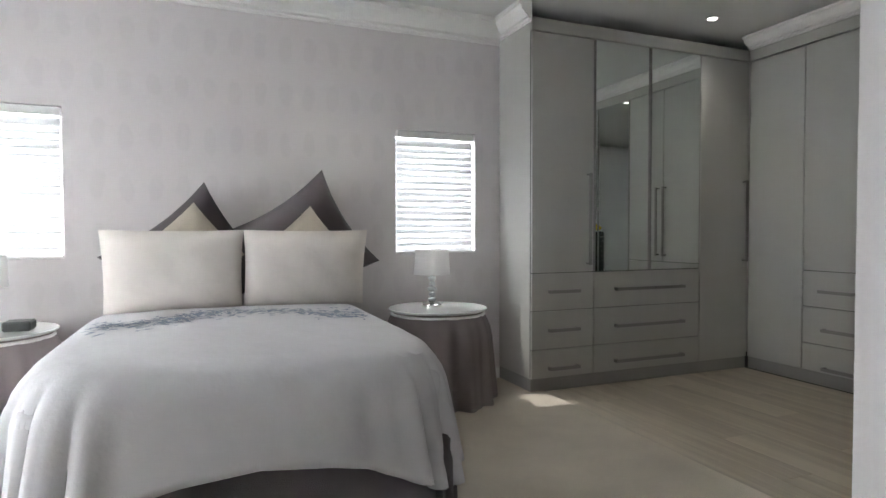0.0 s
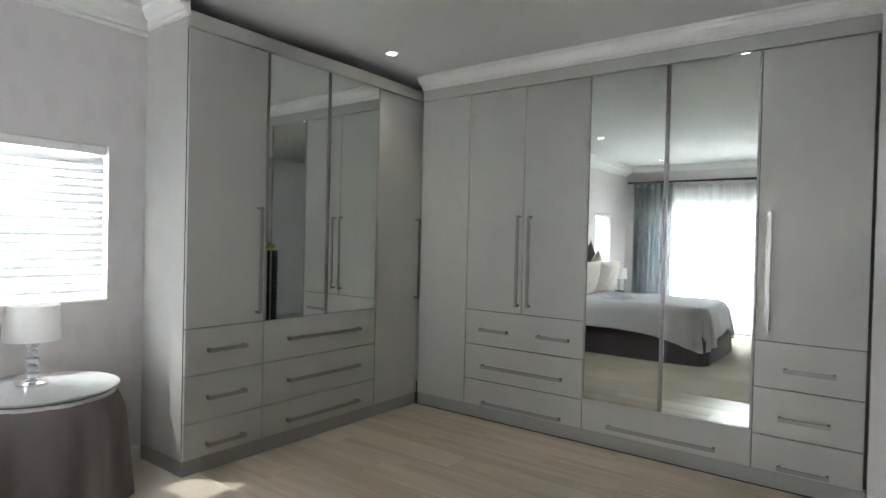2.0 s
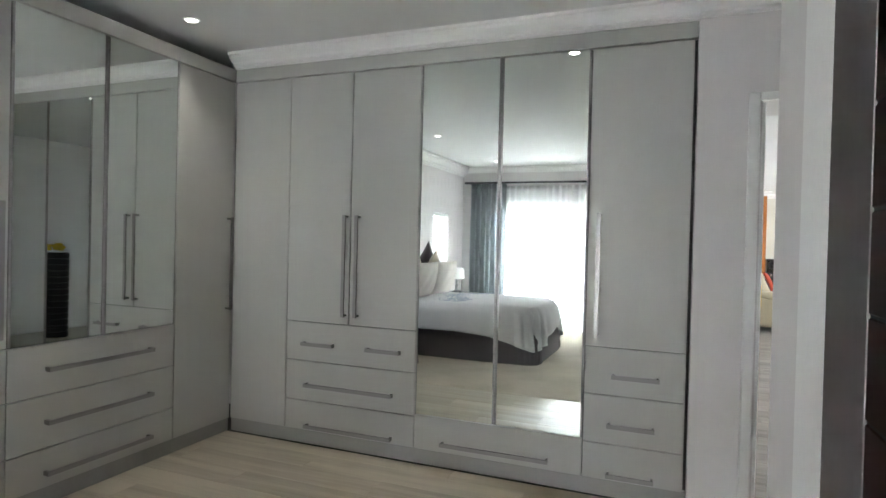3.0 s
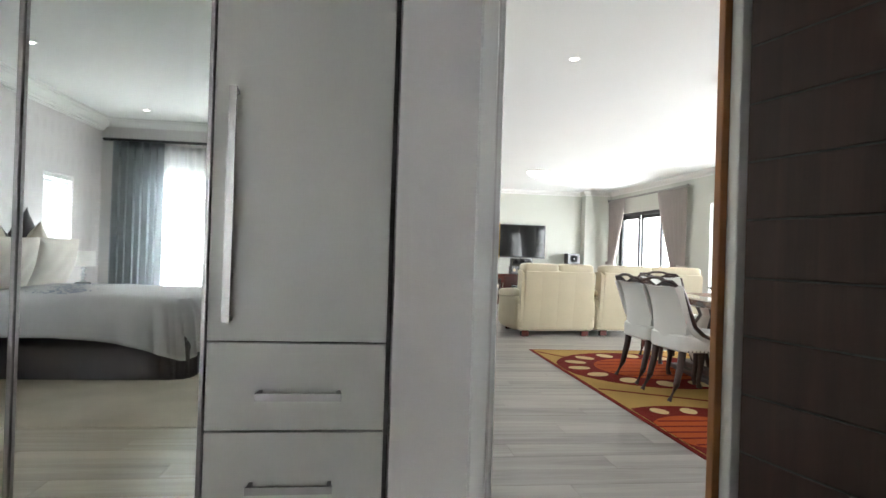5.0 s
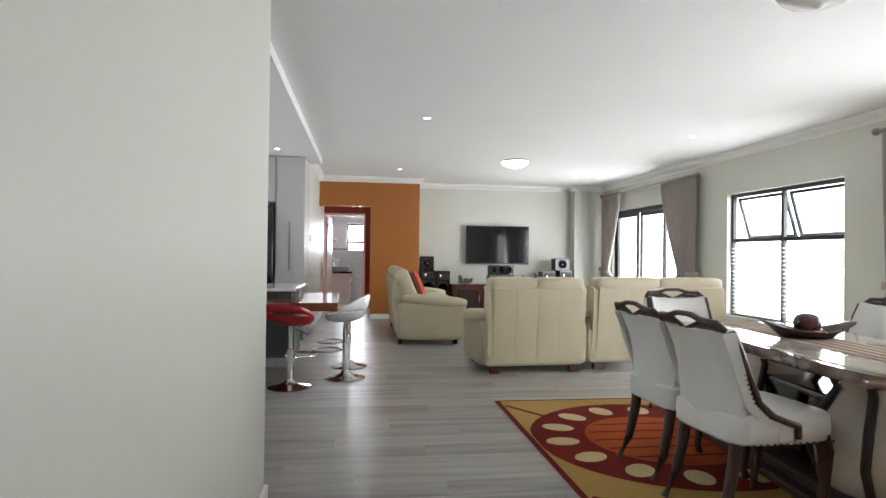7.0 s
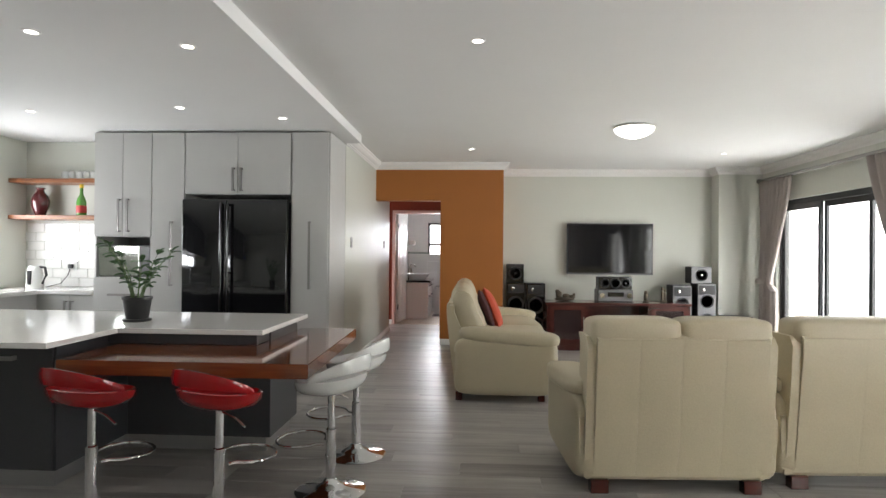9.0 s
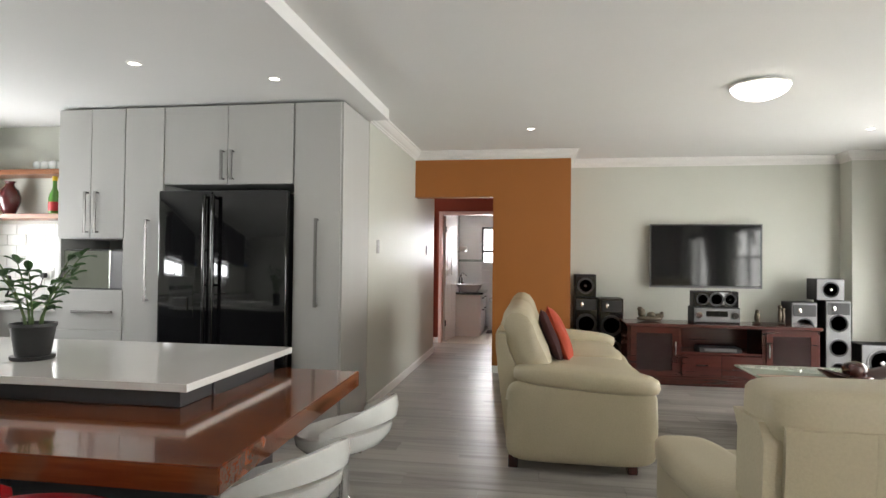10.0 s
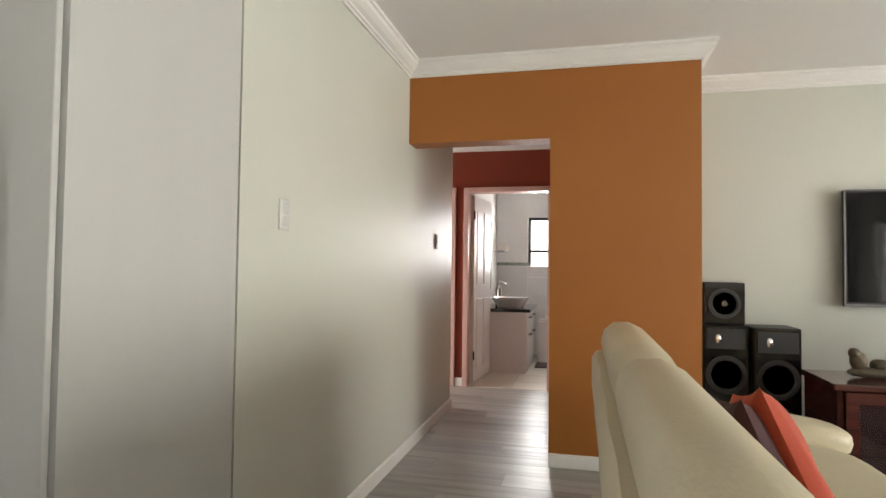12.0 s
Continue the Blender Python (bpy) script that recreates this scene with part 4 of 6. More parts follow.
def sofa(m, label, seats, w, name="sofa", group="cream leather sofas", pillow_back=False):
    """A padded leather recliner sofa, its back along y = 0 and its seat towards +y; w wide, from x = 0."""
    ob = thing(name, label, "sofa", m, group)
    bm = bmesh.new()
    loops = []
    for z, e in ((0.07, 0.05), (0.12, 0.015), (0.3, 0.0), (0.42, 0.0)):
        loops.append([(0.02 + e, 0.04 + e, z), (w - 0.02 - e, 0.04 + e, z), (w - 0.02 - e, 0.88 - e, z), (0.02 + e, 0.88 - e, z)])
    rings(bm, loops)
    part("base", bm, LEATHER, ob)
    # back shell, panelled with upright seams
    n = seats * 2
    cuts = [0.10 + (w - 0.2) * k / n for k in range(n + 1)]
    for a, b in zip(cuts, cuts[1:]):
        bm = bmesh.new()
        lo = []
        for z, y in (((0.10, 0.05), (0.3, 0.02), (0.55, -0.01), (0.72, -0.03), (0.79, -0.03), (0.815, -0.01)) if pillow_back else ((0.10, 0.05), (0.3, 0.02), (0.55, -0.005), (0.75, -0.03), (0.86, -0.035), (0.885, 0.0))):
            d = 0.07 if pillow_back else 0.16
            lo.append([(a + 0.0005, y + 0.003, z), ((a + b) / 2, y - 0.002, z), (b - 0.0005, y + 0.003, z), (b - 0.0005, y + d, z), (a + 0.0005, y + d, z)])
        rings(bm, lo)
        part("back_panel", bm, LEATHER, ob, smooth=True)
    for a, b in ((0.05, 0.1), (w - 0.1, w - 0.05)):
        bm = bmesh.new()
        lo = []
        for z, y in (((0.09, 0.06), (0.3, 0.03), (0.6, -0.01), (0.74, -0.02), (0.80, 0.0)) if pillow_back else ((0.09, 0.06), (0.3, 0.03), (0.6, 0.0), (0.82, -0.015), (0.87, 0.02))):
            d = (0.2 - 0.16 * max(0.0, z - 0.4) / 0.4) if pillow_back else 0.18
            lo.append([(a, y, z), (b, y, z), (b, y + d, z), (a, y + d, z)])
        rings(bm, lo)
        part("back_edge", bm, LEATHER, ob, smooth=True)
    sw = (w - 0.36) / seats
    for k in range(seats):
        c = 0.18 + sw * (k + 0.5)
        bw = (w - 0.14) / seats
        if pillow_back:
            bm = bmesh.new()
            prof = [(0.02, 0.80), (0.008, 0.86), (0.02, 0.91), (0.06, 0.942), (0.12, 0.945), (0.175, 0.92), (0.215, 0.86), (0.245, 0.78), (0.285, 0.70), (0.325, 0.62), (0.345, 0.54), (0.33, 0.48), (0.25, 0.46), (0.14, 0.47), (0.08, 0.56), (0.045, 0.68)]
            padded(bm, 0.06 + (w - 0.12) / seats * k, 0.06 + (w - 0.12) / seats * (k + 1), prof)
            part("back_cushion", bm, LEATHER, ob, "plump rounded back cushion", True)
            for nm, c3, s3, e3 in (("seat_cushion", (c, 0.60, 0.44), (sw / 2 + 0.006, 0.34, 0.10), 0.42), ("front_roll", (c, 0.92, 0.30), (sw / 2, 0.07, 0.19), 0.5)):
                bm = bmesh.new()
                soft(bm, c3, s3, e3, 28, 12)
                part(nm, bm, LEATHER, ob, smooth=True)
            continue
        bm = bmesh.new()
        soft(bm, (0.07 + bw * (k + 0.5), 0.09, 0.885), (bw / 2 + 0.006, 0.12, 0.085), 0.36, 28, 12)
        part("headrest", bm, LEATHER, ob, "padded headrest roll", True)
        bm = bmesh.new()
        soft(bm, (c, 0.22, 0.64), (sw / 2 + 0.01, 0.12, 0.24), 0.5, 24, 12, Matrix.Rotation(radians(14), 3, "X"))
        part("back_cushion", bm, LEATHER, ob, smooth=True)
        bm = bmesh.new()
        soft(bm, (c, 0.60, 0.44), (sw / 2 + 0.006, 0.34, 0.10), 0.42, 28, 12)
        part("seat_cushion", bm, LEATHER, ob, smooth=True)
        bm = bmesh.new()
        soft(bm, (c, 0.92, 0.30), (sw / 2, 0.07, 0.19), 0.5, 24, 12)
        part("front_roll", bm, LEATHER, ob, smooth=True)
    for s in (0, 1):
        x = 0.10 if s == 0 else w - 0.10
        bm = bmesh.new()
        soft(bm, (x, 0.50, 0.30), (0.105, 0.46, 0.24), 0.3, 24, 12)
        part("arm", bm, LEATHER, ob, smooth=True)
        bm = bmesh.new()
        soft(bm, (x, 0.53, 0.545), (0.13, 0.45, 0.065), 0.55, 24, 12, Matrix.Rotation(radians(-4), 3, "X"))
        part("arm_pad", bm, LEATHER, ob, "padded arm rest", True)
    for x in (0.14, w - 0.14):
        for y in (0.09, 0.82):
            bm = bmesh.new()
            box(bm, x - 0.05, x + 0.05, y - 0.03, y + 0.03, 0, 0.075, 0.004)
            part("foot", bm, MAHOGANY, ob, "short dark red wooden foot")
    return ob


sofa(pose(1.98, 5.42, 0, 0, 0, 3), "cream leather recliner armchair seen from behind", 2, 1.12)
sofa(pose(3.12, 5.56, 0, 0, 0, 3), "cream leather two-seat recliner sofa", 2, 1.62)
sofa(pose(1.20, 9.62, 0, 0, 0, -90) @ Matrix.Diagonal((1, 1, 1.06, 1)), "cream leather sofa with plump back cushions and red cushion", 2, 2.26, pillow_back=True)
p = tagged(new("cushion", pillow_mesh(0.44, 0.44, 0.12, ORANGECLOTH, 0.06)), "orange-red scatter cushion leaning on the sofa", "cushion")
p.matrix_world = pose(1.61, 8.42, 0.715, 0, 0, 90) @ pose(0, 0, 0, -22, 0, 0) @ pose(0, 0, 0, 0, 14, 0)
p = tagged(new("cushion", pillow_mesh(0.42, 0.42, 0.1, MAROONCLOTH, 0.06)), "dark maroon scatter cushion behind the red one", "cushion")
p.matrix_world = pose(1.555, 8.38, 0.71, 0, 0, 90) @ pose(0, 0, 0, -22, 0, 0) @ pose(0, 0, 0, 0, 12, 0)


def television():
    ob = thing("television", "large flat black television mounted on the wall", "television")
    part("housing", boxes([(2.81, 4.09, 11.185, 11.225, 1.0, 1.77)], 0.006), BLACK, ob)
    part("screen", boxes([(2.828, 4.072, 11.180, 11.185, 1.03, 1.752)]), SCREEN, ob, "dark glossy screen")
    for r in ((2.808, 4.092, 11.176, 11.19, 1.0, 1.018), (2.808, 2.816, 11.176, 11.19, 1.018, 1.772), (4.084, 4.092, 11.176, 11.19, 1.018, 1.772), (2.816, 4.084, 11.176, 11.19, 1.764, 1.772)):
        part("bezel", boxes([r]), SILVER, ob, "thin silver rim")
    part("wall_bracket", boxes([(3.2, 3.7, 11.225, 11.27, 1.2, 1.6)]), BLACK, ob)


television()


def cone(bm, x, z, r, y=0.0):
    """A speaker cone that faces -y."""
    lo = []
    for q, d in ((r, 0.0), (r, -0.006), (r * 0.88, -0.008), (r * 0.82, -0.002), (r * 0.42, 0.02), (r * 0.38, 0.012), (r * 0.2, 0.004), (r * 0.02, 0.002)):
        lo.append([(x + q * math.cos(2 * math.pi * k / 24), y + d, z + q * math.sin(2 * math.pi * k / 24)) for k in range(24)])
    rings(bm, lo)


def speaker(m, w, d, h, cones, silver=False, label="black loudspeaker with round cones"):
    """A loudspeaker that faces -y; cones: (x, z, r)."""
    ob = thing("loudspeaker", label, "loudspeaker", m, "loudspeakers beside the television")
    part("cabinet", boxes([(-w / 2, w / 2, 0.02, d, 0, h)], 0.006), BLACK, ob)
    part("baffle", boxes([(-w / 2 + 0.004, w / 2 - 0.004, 0.012, 0.022, 0.004, h - 0.004)], 0.004), SILVER if silver else BLACKGLOSS, ob, "silver front panel" if silver else "glossy black front panel")
    for x, z, r in cones:
        bm = bmesh.new()
        cone(bm, x, z, r, 0.012)
        c = part("cone", bm, CONE, ob, "dark round speaker cone", True)
        bm = bmesh.new()
        lo = [[(x + q * math.cos(2 * math.pi * k / 24), yy, z + q * math.sin(2 * math.pi * k / 24)) for k in range(24)] for q, yy in ((r * 1.08, 0.012), (r * 1.08, 0.004), (r * 0.98, 0.004), (r * 0.98, 0.012))]
        rings(bm, lo, caps=(False, False))
        part("cone_ring", bm, SILVER if silver else CONE, c, "trim ring", True)
    if h > 0.6:
        hn = part("horn", boxes([(-w / 2 + 0.018, w / 2 - 0.018, 0.004, 0.013, h - 0.155, h - 0.025)], 0.003), CONE, ob, "dark horn tweeter plate")
        bm = bmesh.new()
        soft(bm, (-0.05, 0.002, h - 0.09), (0.02, 0.01, 0.03), 0.8, 12, 8)
        part("phase_plug", bm, CHROME, hn, "bright metal tweeter plug", True)
    else:
        for x, z, r in cones[-1:]:
            bm = bmesh.new()
            soft(bm, (x, 0.006, z), (r * 0.2, 0.012, r * 0.2), 1.0, 12, 8)
            part("dust_cap", bm, CHROME if silver else SILVER, ob, "bright dust cap", True)
    return ob


speaker(pose(2.03, 10.9, 0), 0.27, 0.3, 0.88, [(0, 0.56, 0.115), (0, 0.27, 0.115)])
speaker(pose(2.02, 10.9, 0.88), 0.25, 0.26, 0.27, [(0, 0.135, 0.09)], False, "small black loudspeaker on top of a tall one")
speaker(pose(2.32, 10.86, 0), 0.27, 0.3, 0.87, [(0, 0.55, 0.115), (0, 0.26, 0.115)])
speaker(pose(4.40, 10.80, 0), 0.27, 0.3, 0.87, [(0, 0.6, 0.1), (0, 0.3, 0.1)], True, "tall loudspeaker with silver front")
speaker(pose(4.73, 10.76, 0), 0.26, 0.3, 0.90, [(0, 0.65, 0.1), (0, 0.38, 0.1), (0, 0.14, 0.08)], True, "tall loudspeaker with silver front")
speaker(pose(4.66, 10.78, 0.90), 0.29, 0.26, 0.24, [(0, 0.12, 0.09)], True, "small silver-fronted loudspeaker on a tall one")
speaker(pose(5.12, 10.66, 0), 0.42, 0.3, 0.44, [(0, 0.24, 0.15)], True, "wide low subwoofer with silver front")


def tv_unit():
    x0, x1, y0, y1, h = 2.40, 4.30, 10.22, 10.68, 0.655
    ob = thing("media_cabinet", "dark mahogany media cabinet with glass doors", "cabinet")
    part("top", boxes([(x0 - 0.02, x1 + 0.02, y0 - 0.02, y1, h - 0.035, h)], 0.008, 2), MAHOGANY, ob)
    part("plinth", boxes([(x0 + 0.03, x1 - 0.03, y0 + 0.03, y1, 0, 0.07)], 0.003), MAHOGANY, ob)
    part("bottom", boxes([(x0, x1, y0, y1, 0.07, 0.1)], 0.003), MAHOGANY, ob)
    for x in (x0, x0 + 0.52, x1 - 0.55, x1 - 0.03):
        part("upright", boxes([(x, x + 0.03, y0 + 0.002, y1, 0.1, h - 0.035)], 0.003), MAHOGANY, ob)
    part("back_panel", boxes([(x0 + 0.03, x1 - 0.03, y1 - 0.012, y1, 0.1, h - 0.035)]), MAHOGANY, ob)
    part("shelf", boxes([(x0 + 0.55, x1 - 0.55, y0 + 0.01, y1 - 0.02, 0.34, 0.362)], 0.002), MAHOGANY, ob)
    for a, b in ((x0 + 0.555, (x0 + x1) / 2 - 0.002), ((x0 + x1) / 2 + 0.002, x1 - 0.555)):
        d = part("drawer", boxes([(a, b, y0 - 0.016, y0 + 0.01, 0.105, 0.335)], 0.003), MAHOGANY, ob)
        bm = boxes([((a + b) / 2 - 0.06, (a + b) / 2 + 0.06, y0 - 0.036, y0 - 0.028, 0.225, 0.24), ((a + b) / 2 - 0.05, (a + b) / 2 - 0.04, y0 - 0.03, y0 - 0.014, 0.228, 0.237), ((a + b) / 2 + 0.04, (a + b) / 2 + 0.05, y0 - 0.03, y0 - 0.014, 0.228, 0.237)])
        part("handle", bm, CHROME, d, "short chrome bar handle")
    for a, b, hx in ((x0 + 0.034, x0 + 0.516, x0 + 0.49), (x1 - 0.516, x1 - 0.034, x1 - 0.49)):
        d = part("door", boxes([(a, a + 0.06, y0 - 0.016, y0, 0.105, h - 0.04), (b - 0.06, b, y0 - 0.016, y0, 0.105, h - 0.04), (a + 0.06, b - 0.06, y0 - 0.016, y0, 0.105, 0.165), (a + 0.06, b - 0.06, y0 - 0.016, y0, h - 0.1, h - 0.04)]), MAHOGANY, ob)
        part("glass", boxes([(a + 0.06, b - 0.06, y0 - 0.01, y0 - 0.004, 0.165, h - 0.1)]), SMOKE, d, "smoked glass pane")
        part("handle", boxes([(hx - 0.006, hx + 0.006, y0 - 0.034, y0 - 0.016, 0.33, 0.47)], 0.002), CHROME, d, "chrome bar handle")
    return h


hu = tv_unit()
speaker(pose(3.36, 10.42, hu + 0.17), 0.46, 0.2, 0.17, [(-0.14, 0.085, 0.06), (0, 0.085, 0.07), (0.14, 0.085, 0.06)], False, "black centre loudspeaker on the stereo")
ob = thing("stereo", "silver and black stereo receiver with two knobs", "stereo")
part("housing", boxes([(3.12, 3.60, 10.42, 10.66, hu, hu + 0.168)], 0.006), BLACK, ob)
part("front_panel", boxes([(3.125, 3.595, 10.408, 10.42, hu + 0.01, hu + 0.16)], 0.004), SILVER, ob, "silver front panel")
part("display", boxes([(3.25, 3.47, 10.404, 10.408, hu + 0.07, hu + 0.13)]), BLACKGLOSS, ob, "dark display window")
for x in (3.175, 3.545):
    bm = bmesh.new()
    tube(bm, [(x, 10.41, hu + 0.085), (x, 10.385, hu + 0.085)], 0.035, 20)
    part("knob", bm, CHROME, ob, "round chrome knob", True)
ob = thing("dvd_player", "slim black and silver disc player on the shelf", "disc player")
part("housing", boxes([(3.15, 3.57, 10.28, 10.5, 0.362, 0.405)], 0.003), BLACK, ob)
part("front_panel", boxes([(3.2, 3.52, 10.274, 10.28, 0.368, 0.4)], 0.002), SILVER, ob)


def ornament(m, label, blobs):
    """A small cast figure group as one plain mesh."""
    bm = bmesh.new()
    for c, s in blobs:
        soft(bm, c, s, 0.9, 10, 7)
    o = tagged(part("ornament", bm, BRONZE, None, smooth=True), label, "ornament")
    o.matrix_world = m


ornament(pose(2.67, 10.45, hu), "low bronze sculpted ornament on the cabinet", [((0, 0, 0.03), (0.14, 0.05, 0.03)), ((-0.08, 0, 0.09), (0.045, 0.035, 0.05)), ((-0.1, 0, 0.13), (0.03, 0.03, 0.03)), ((0.02, 0, 0.07), (0.05, 0.035, 0.035)), ((0.1, 0, 0.06), (0.05, 0.03, 0.03)), ((0.13, 0, 0.09), (0.02, 0.02, 0.02))])
ornament(pose(3.78, 10.45, hu), "small dark carved figure on the cabinet", [((0, 0, 0.012), (0.05, 0.04, 0.012)), ((0, 0, 0.07), (0.03, 0.028, 0.06)), ((0, 0, 0.13), (0.022, 0.022, 0.025))])
ornament(pose(4.02, 10.45, hu), "slim pewter carved ornament on the cabinet", [((0, 0, 0.012), (0.045, 0.04, 0.012)), ((-0.015, 0, 0.09), (0.022, 0.02, 0.08)), ((0.018, 0, 0.08), (0.02, 0.02, 0.07)), ((-0.015, 0, 0.185), (0.02, 0.02, 0.025)), ((0.018, 0, 0.16), (0.018, 0.018, 0.022))])


def coffee_table():
    ob = thing("coffee_table", "glass-topped coffee table on a dark base", "table", pose(3.62, 8.35, 0))
    part("tabletop", boxes([(-0.52, 0.52, -0.68, 0.68, 0.43, 0.445)], 0.004), clear("greenish_table_glass", (0.5, 0.55, 0.45), 0.03, 0.3), ob, "thick greenish glass top")
    for y in (-0.4, 0.4):
        part("leg", boxes([(-0.36, 0.36, y - 0.05, y + 0.05, 0.12, 0.43)], 0.02, 2), MARBLE, ob)
    part("base", boxes([(-0.45, 0.45, -0.6, 0.6, 0, 0.12)], 0.02, 2), DARKWOOD, ob, "dark wooden plinth")


coffee_table()
ob = thing("table_runner", "brown striped runner across the coffee table", "runner", pose(3.62, 8.35, 0.446))
for k in range(14):
    part("stripe", boxes([(-0.5, 0.5, -0.2 + 0.03 * k, -0.172 + 0.03 * k, 0, 0.004)]), STRIPE if k % 2 else STRIPE2, ob)


def flower_dish(m, label, s=1.0):
    ob = thing("wooden_dish", label, "dish", m)
    bm = bmesh.new()
    rings(bm, [[(s * a * (1.0 + 0.35 * abs(u)) * math.copysign(abs(u) ** 0.7, u), s * b * v, s * (z + 0.05 * abs(u) ** 2 * (z > 0.005))) for u, v in [(math.cos(2 * math.pi * k / 28), math.sin(2 * math.pi * k / 28)) for k in range(28)]] for a, b, z in ((0.09, 0.05, 0), (0.15, 0.09, 0.02), (0.17, 0.10, 0.035), (0.155, 0.09, 0.033), (0.08, 0.05, 0.012))])
    part("tray", bm, DARKWOOD, ob, smooth=True)
    bm = bmesh.new()
    soft(bm, (0, 0, s * 0.07), (s * 0.06, s * 0.06, s * 0.05), 0.9, 16, 10)
    soft(bm, (0, 0, s * 0.03), (s * 0.09, s * 0.09, s * 0.02), 0.9, 16, 10)
    part("ball", bm, MAHOGANY, ob, "round carved wooden ball", True)


flower_dish(pose(3.7, 8.35, 0.452, 0, 0, 20), "dark carved wooden dish on the coffee table", 1.3)


# ---- dining ----
def dining_chair():
    """High-backed leather chair with dark show-wood edge; it faces +x, its seat centre at the origin."""
    ob = thing("dining_chair", "white leather dining chair with dark studded wooden trim", "chair", None, "chairs round the dining table")
    bm = bmesh.new()
    soft(bm, (0.01, 0, 0.432), (0.268, 0.245, 0.075), 0.33, 28, 10)
    part("seat", bm, WHITELEATHER, ob, smooth=True)
    hts = [0.40, 0.48, 0.58, 0.70, 0.82, 0.92, 0.985]
    xs = [-0.215, -0.222, -0.225, -0.235, -0.26, -0.295, -0.32]
    ws = [0.20, 0.215, 0.222, 0.224, 0.222, 0.22, 0.218]
    bm = bmesh.new()
    lo = []
    for z, x, w in zip(hts, xs, ws):
        ring = []
        for k in range(13):
            v = -1 + k / 6
            ring.append((x - 0.035 + 0.05 * v * v, v * w, z - (0.03 * (1 - v * v) if z > 0.97 else 0)))
        for k in range(13):
            v = 1 - k / 6
            ring.append((x + 0.035 + 0.04 * v * v, v * w * 0.97, z - (0.03 * (1 - v * v) if z > 0.97 else 0)))
        lo.append(ring)
    rings(bm, lo)
    part("backrest", bm, WHITELEATHER, ob, "white leather curved backrest", True)
    # side wings sweep forward to the seat
    for s in (-1, 1):
        bm = bmesh.new()
        pts = [(0.05, 0.246, 0.40), (0.045, 0.25, 0.455), (-0.01, 0.25, 0.475), (-0.08, 0.25, 0.51), (-0.15, 0.248, 0.59), (-0.19, 0.243, 0.72), (-0.225, 0.237, 0.85), (-0.265, 0.232, 0.97)]
        tube(bm, [(x, s * y, z) for x, y, z in pts], 0.017, 8)
        t = part("trim", bm, DARKWOOD, ob, "dark wooden edge", True)
        bm = bmesh.new()
        lo = [[(x, s * 0.236, z), (x, s * 0.25, z), (x - 0.06 - 0.06 * max(0, 0.55 - z) * 4, s * 0.246, z - 0.015), (x - 0.06 - 0.06 * max(0, 0.55 - z) * 4, s * 0.232, z - 0.015)] for x, y, z in pts]
        rings(bm, lo)
        part("wing", bm, WHITELEATHER, ob, smooth=True)
        bm = bmesh.new()
        for (a, b) in zip(pts, pts[1:]):
            for q in range(5):
                c = Vector(a).lerp(Vector(b), q / 5)
                soft(bm, (c.x - 0.02, s * (c.y + 0.004), c.z - 0.006), (0.006, 0.004, 0.006), 1.0, 6, 4)
        for q in range(14):
            soft(bm, (-0.2 + 0.033 * q, s * 0.247, 0.378), (0.006, 0.005, 0.006), 1.0, 6, 4)
        part("stud_row", bm, BLACK, t, "row of dark studs")
    # carved crest with an opening
    bm = bmesh.new()
    tube(bm, [(-0.30, -0.232, 0.975), (-0.325, -0.2, 1.015), (-0.335, -0.12, 1.02), (-0.34, -0.05, 1.045), (-0.34, 0.05, 1.045), (-0.335, 0.12, 1.02), (-0.325, 0.2, 1.015), (-0.30, 0.232, 0.975)], [0.016, 0.019, 0.017, 0.016, 0.016, 0.017, 0.019, 0.016], 8)
    tube(bm, [(-0.335, -0.12, 1.015), (-0.33, -0.06, 0.985), (-0.33, 0.0, 0.955), (-0.33, 0.06, 0.985), (-0.335, 0.12, 1.015)], 0.013, 8)
    tube(bm, [(-0.305, -0.232, 0.98), (-0.318, -0.15, 0.985), (-0.325, -0.08, 0.985)], 0.016, 8)
    tube(bm, [(-0.305, 0.232, 0.98), (-0.318, 0.15, 0.985), (-0.325, 0.08, 0.985)], 0.016, 8)
    part("crest", bm, DARKWOOD, ob, "dark carved crest with heart-shaped opening", True)
    for x, sx in ((0.21, 1), (-0.20, -1)):
        for s in (-1, 1):
            bm = bmesh.new()
            if sx > 0:
                tube(bm, [(x, s * 0.2, 0.40), (x + 0.02, s * 0.205, 0.32), (x + 0.015, s * 0.205, 0.18), (x - 0.005, s * 0.205, 0.05), (x + 0.012, s * 0.21, 0.0)], [0.034, 0.034, 0.024, 0.018, 0.024], 10)
            else:
                tube(bm, [(x, s * 0.18, 0.40), (x - 0.015, s * 0.182, 0.28), (x - 0.05, s * 0.185, 0.12), (x - 0.11, s * 0.19, 0.0)], [0.03, 0.028, 0.023, 0.018], 10)
            part("leg", bm, DARKWOOD, ob, smooth=True)
    for o in ob.children_recursive:
        if not o.name.startswith(("leg", "seat")):
            for v in o.data.vertices:
                v.co.z = v.co.z if v.co.z < 0.47 else 0.47 + (v.co.z - 0.47) * 0.78
    return ob


def at_floor(ob, m):
    ob.matrix_world = m
    return ob


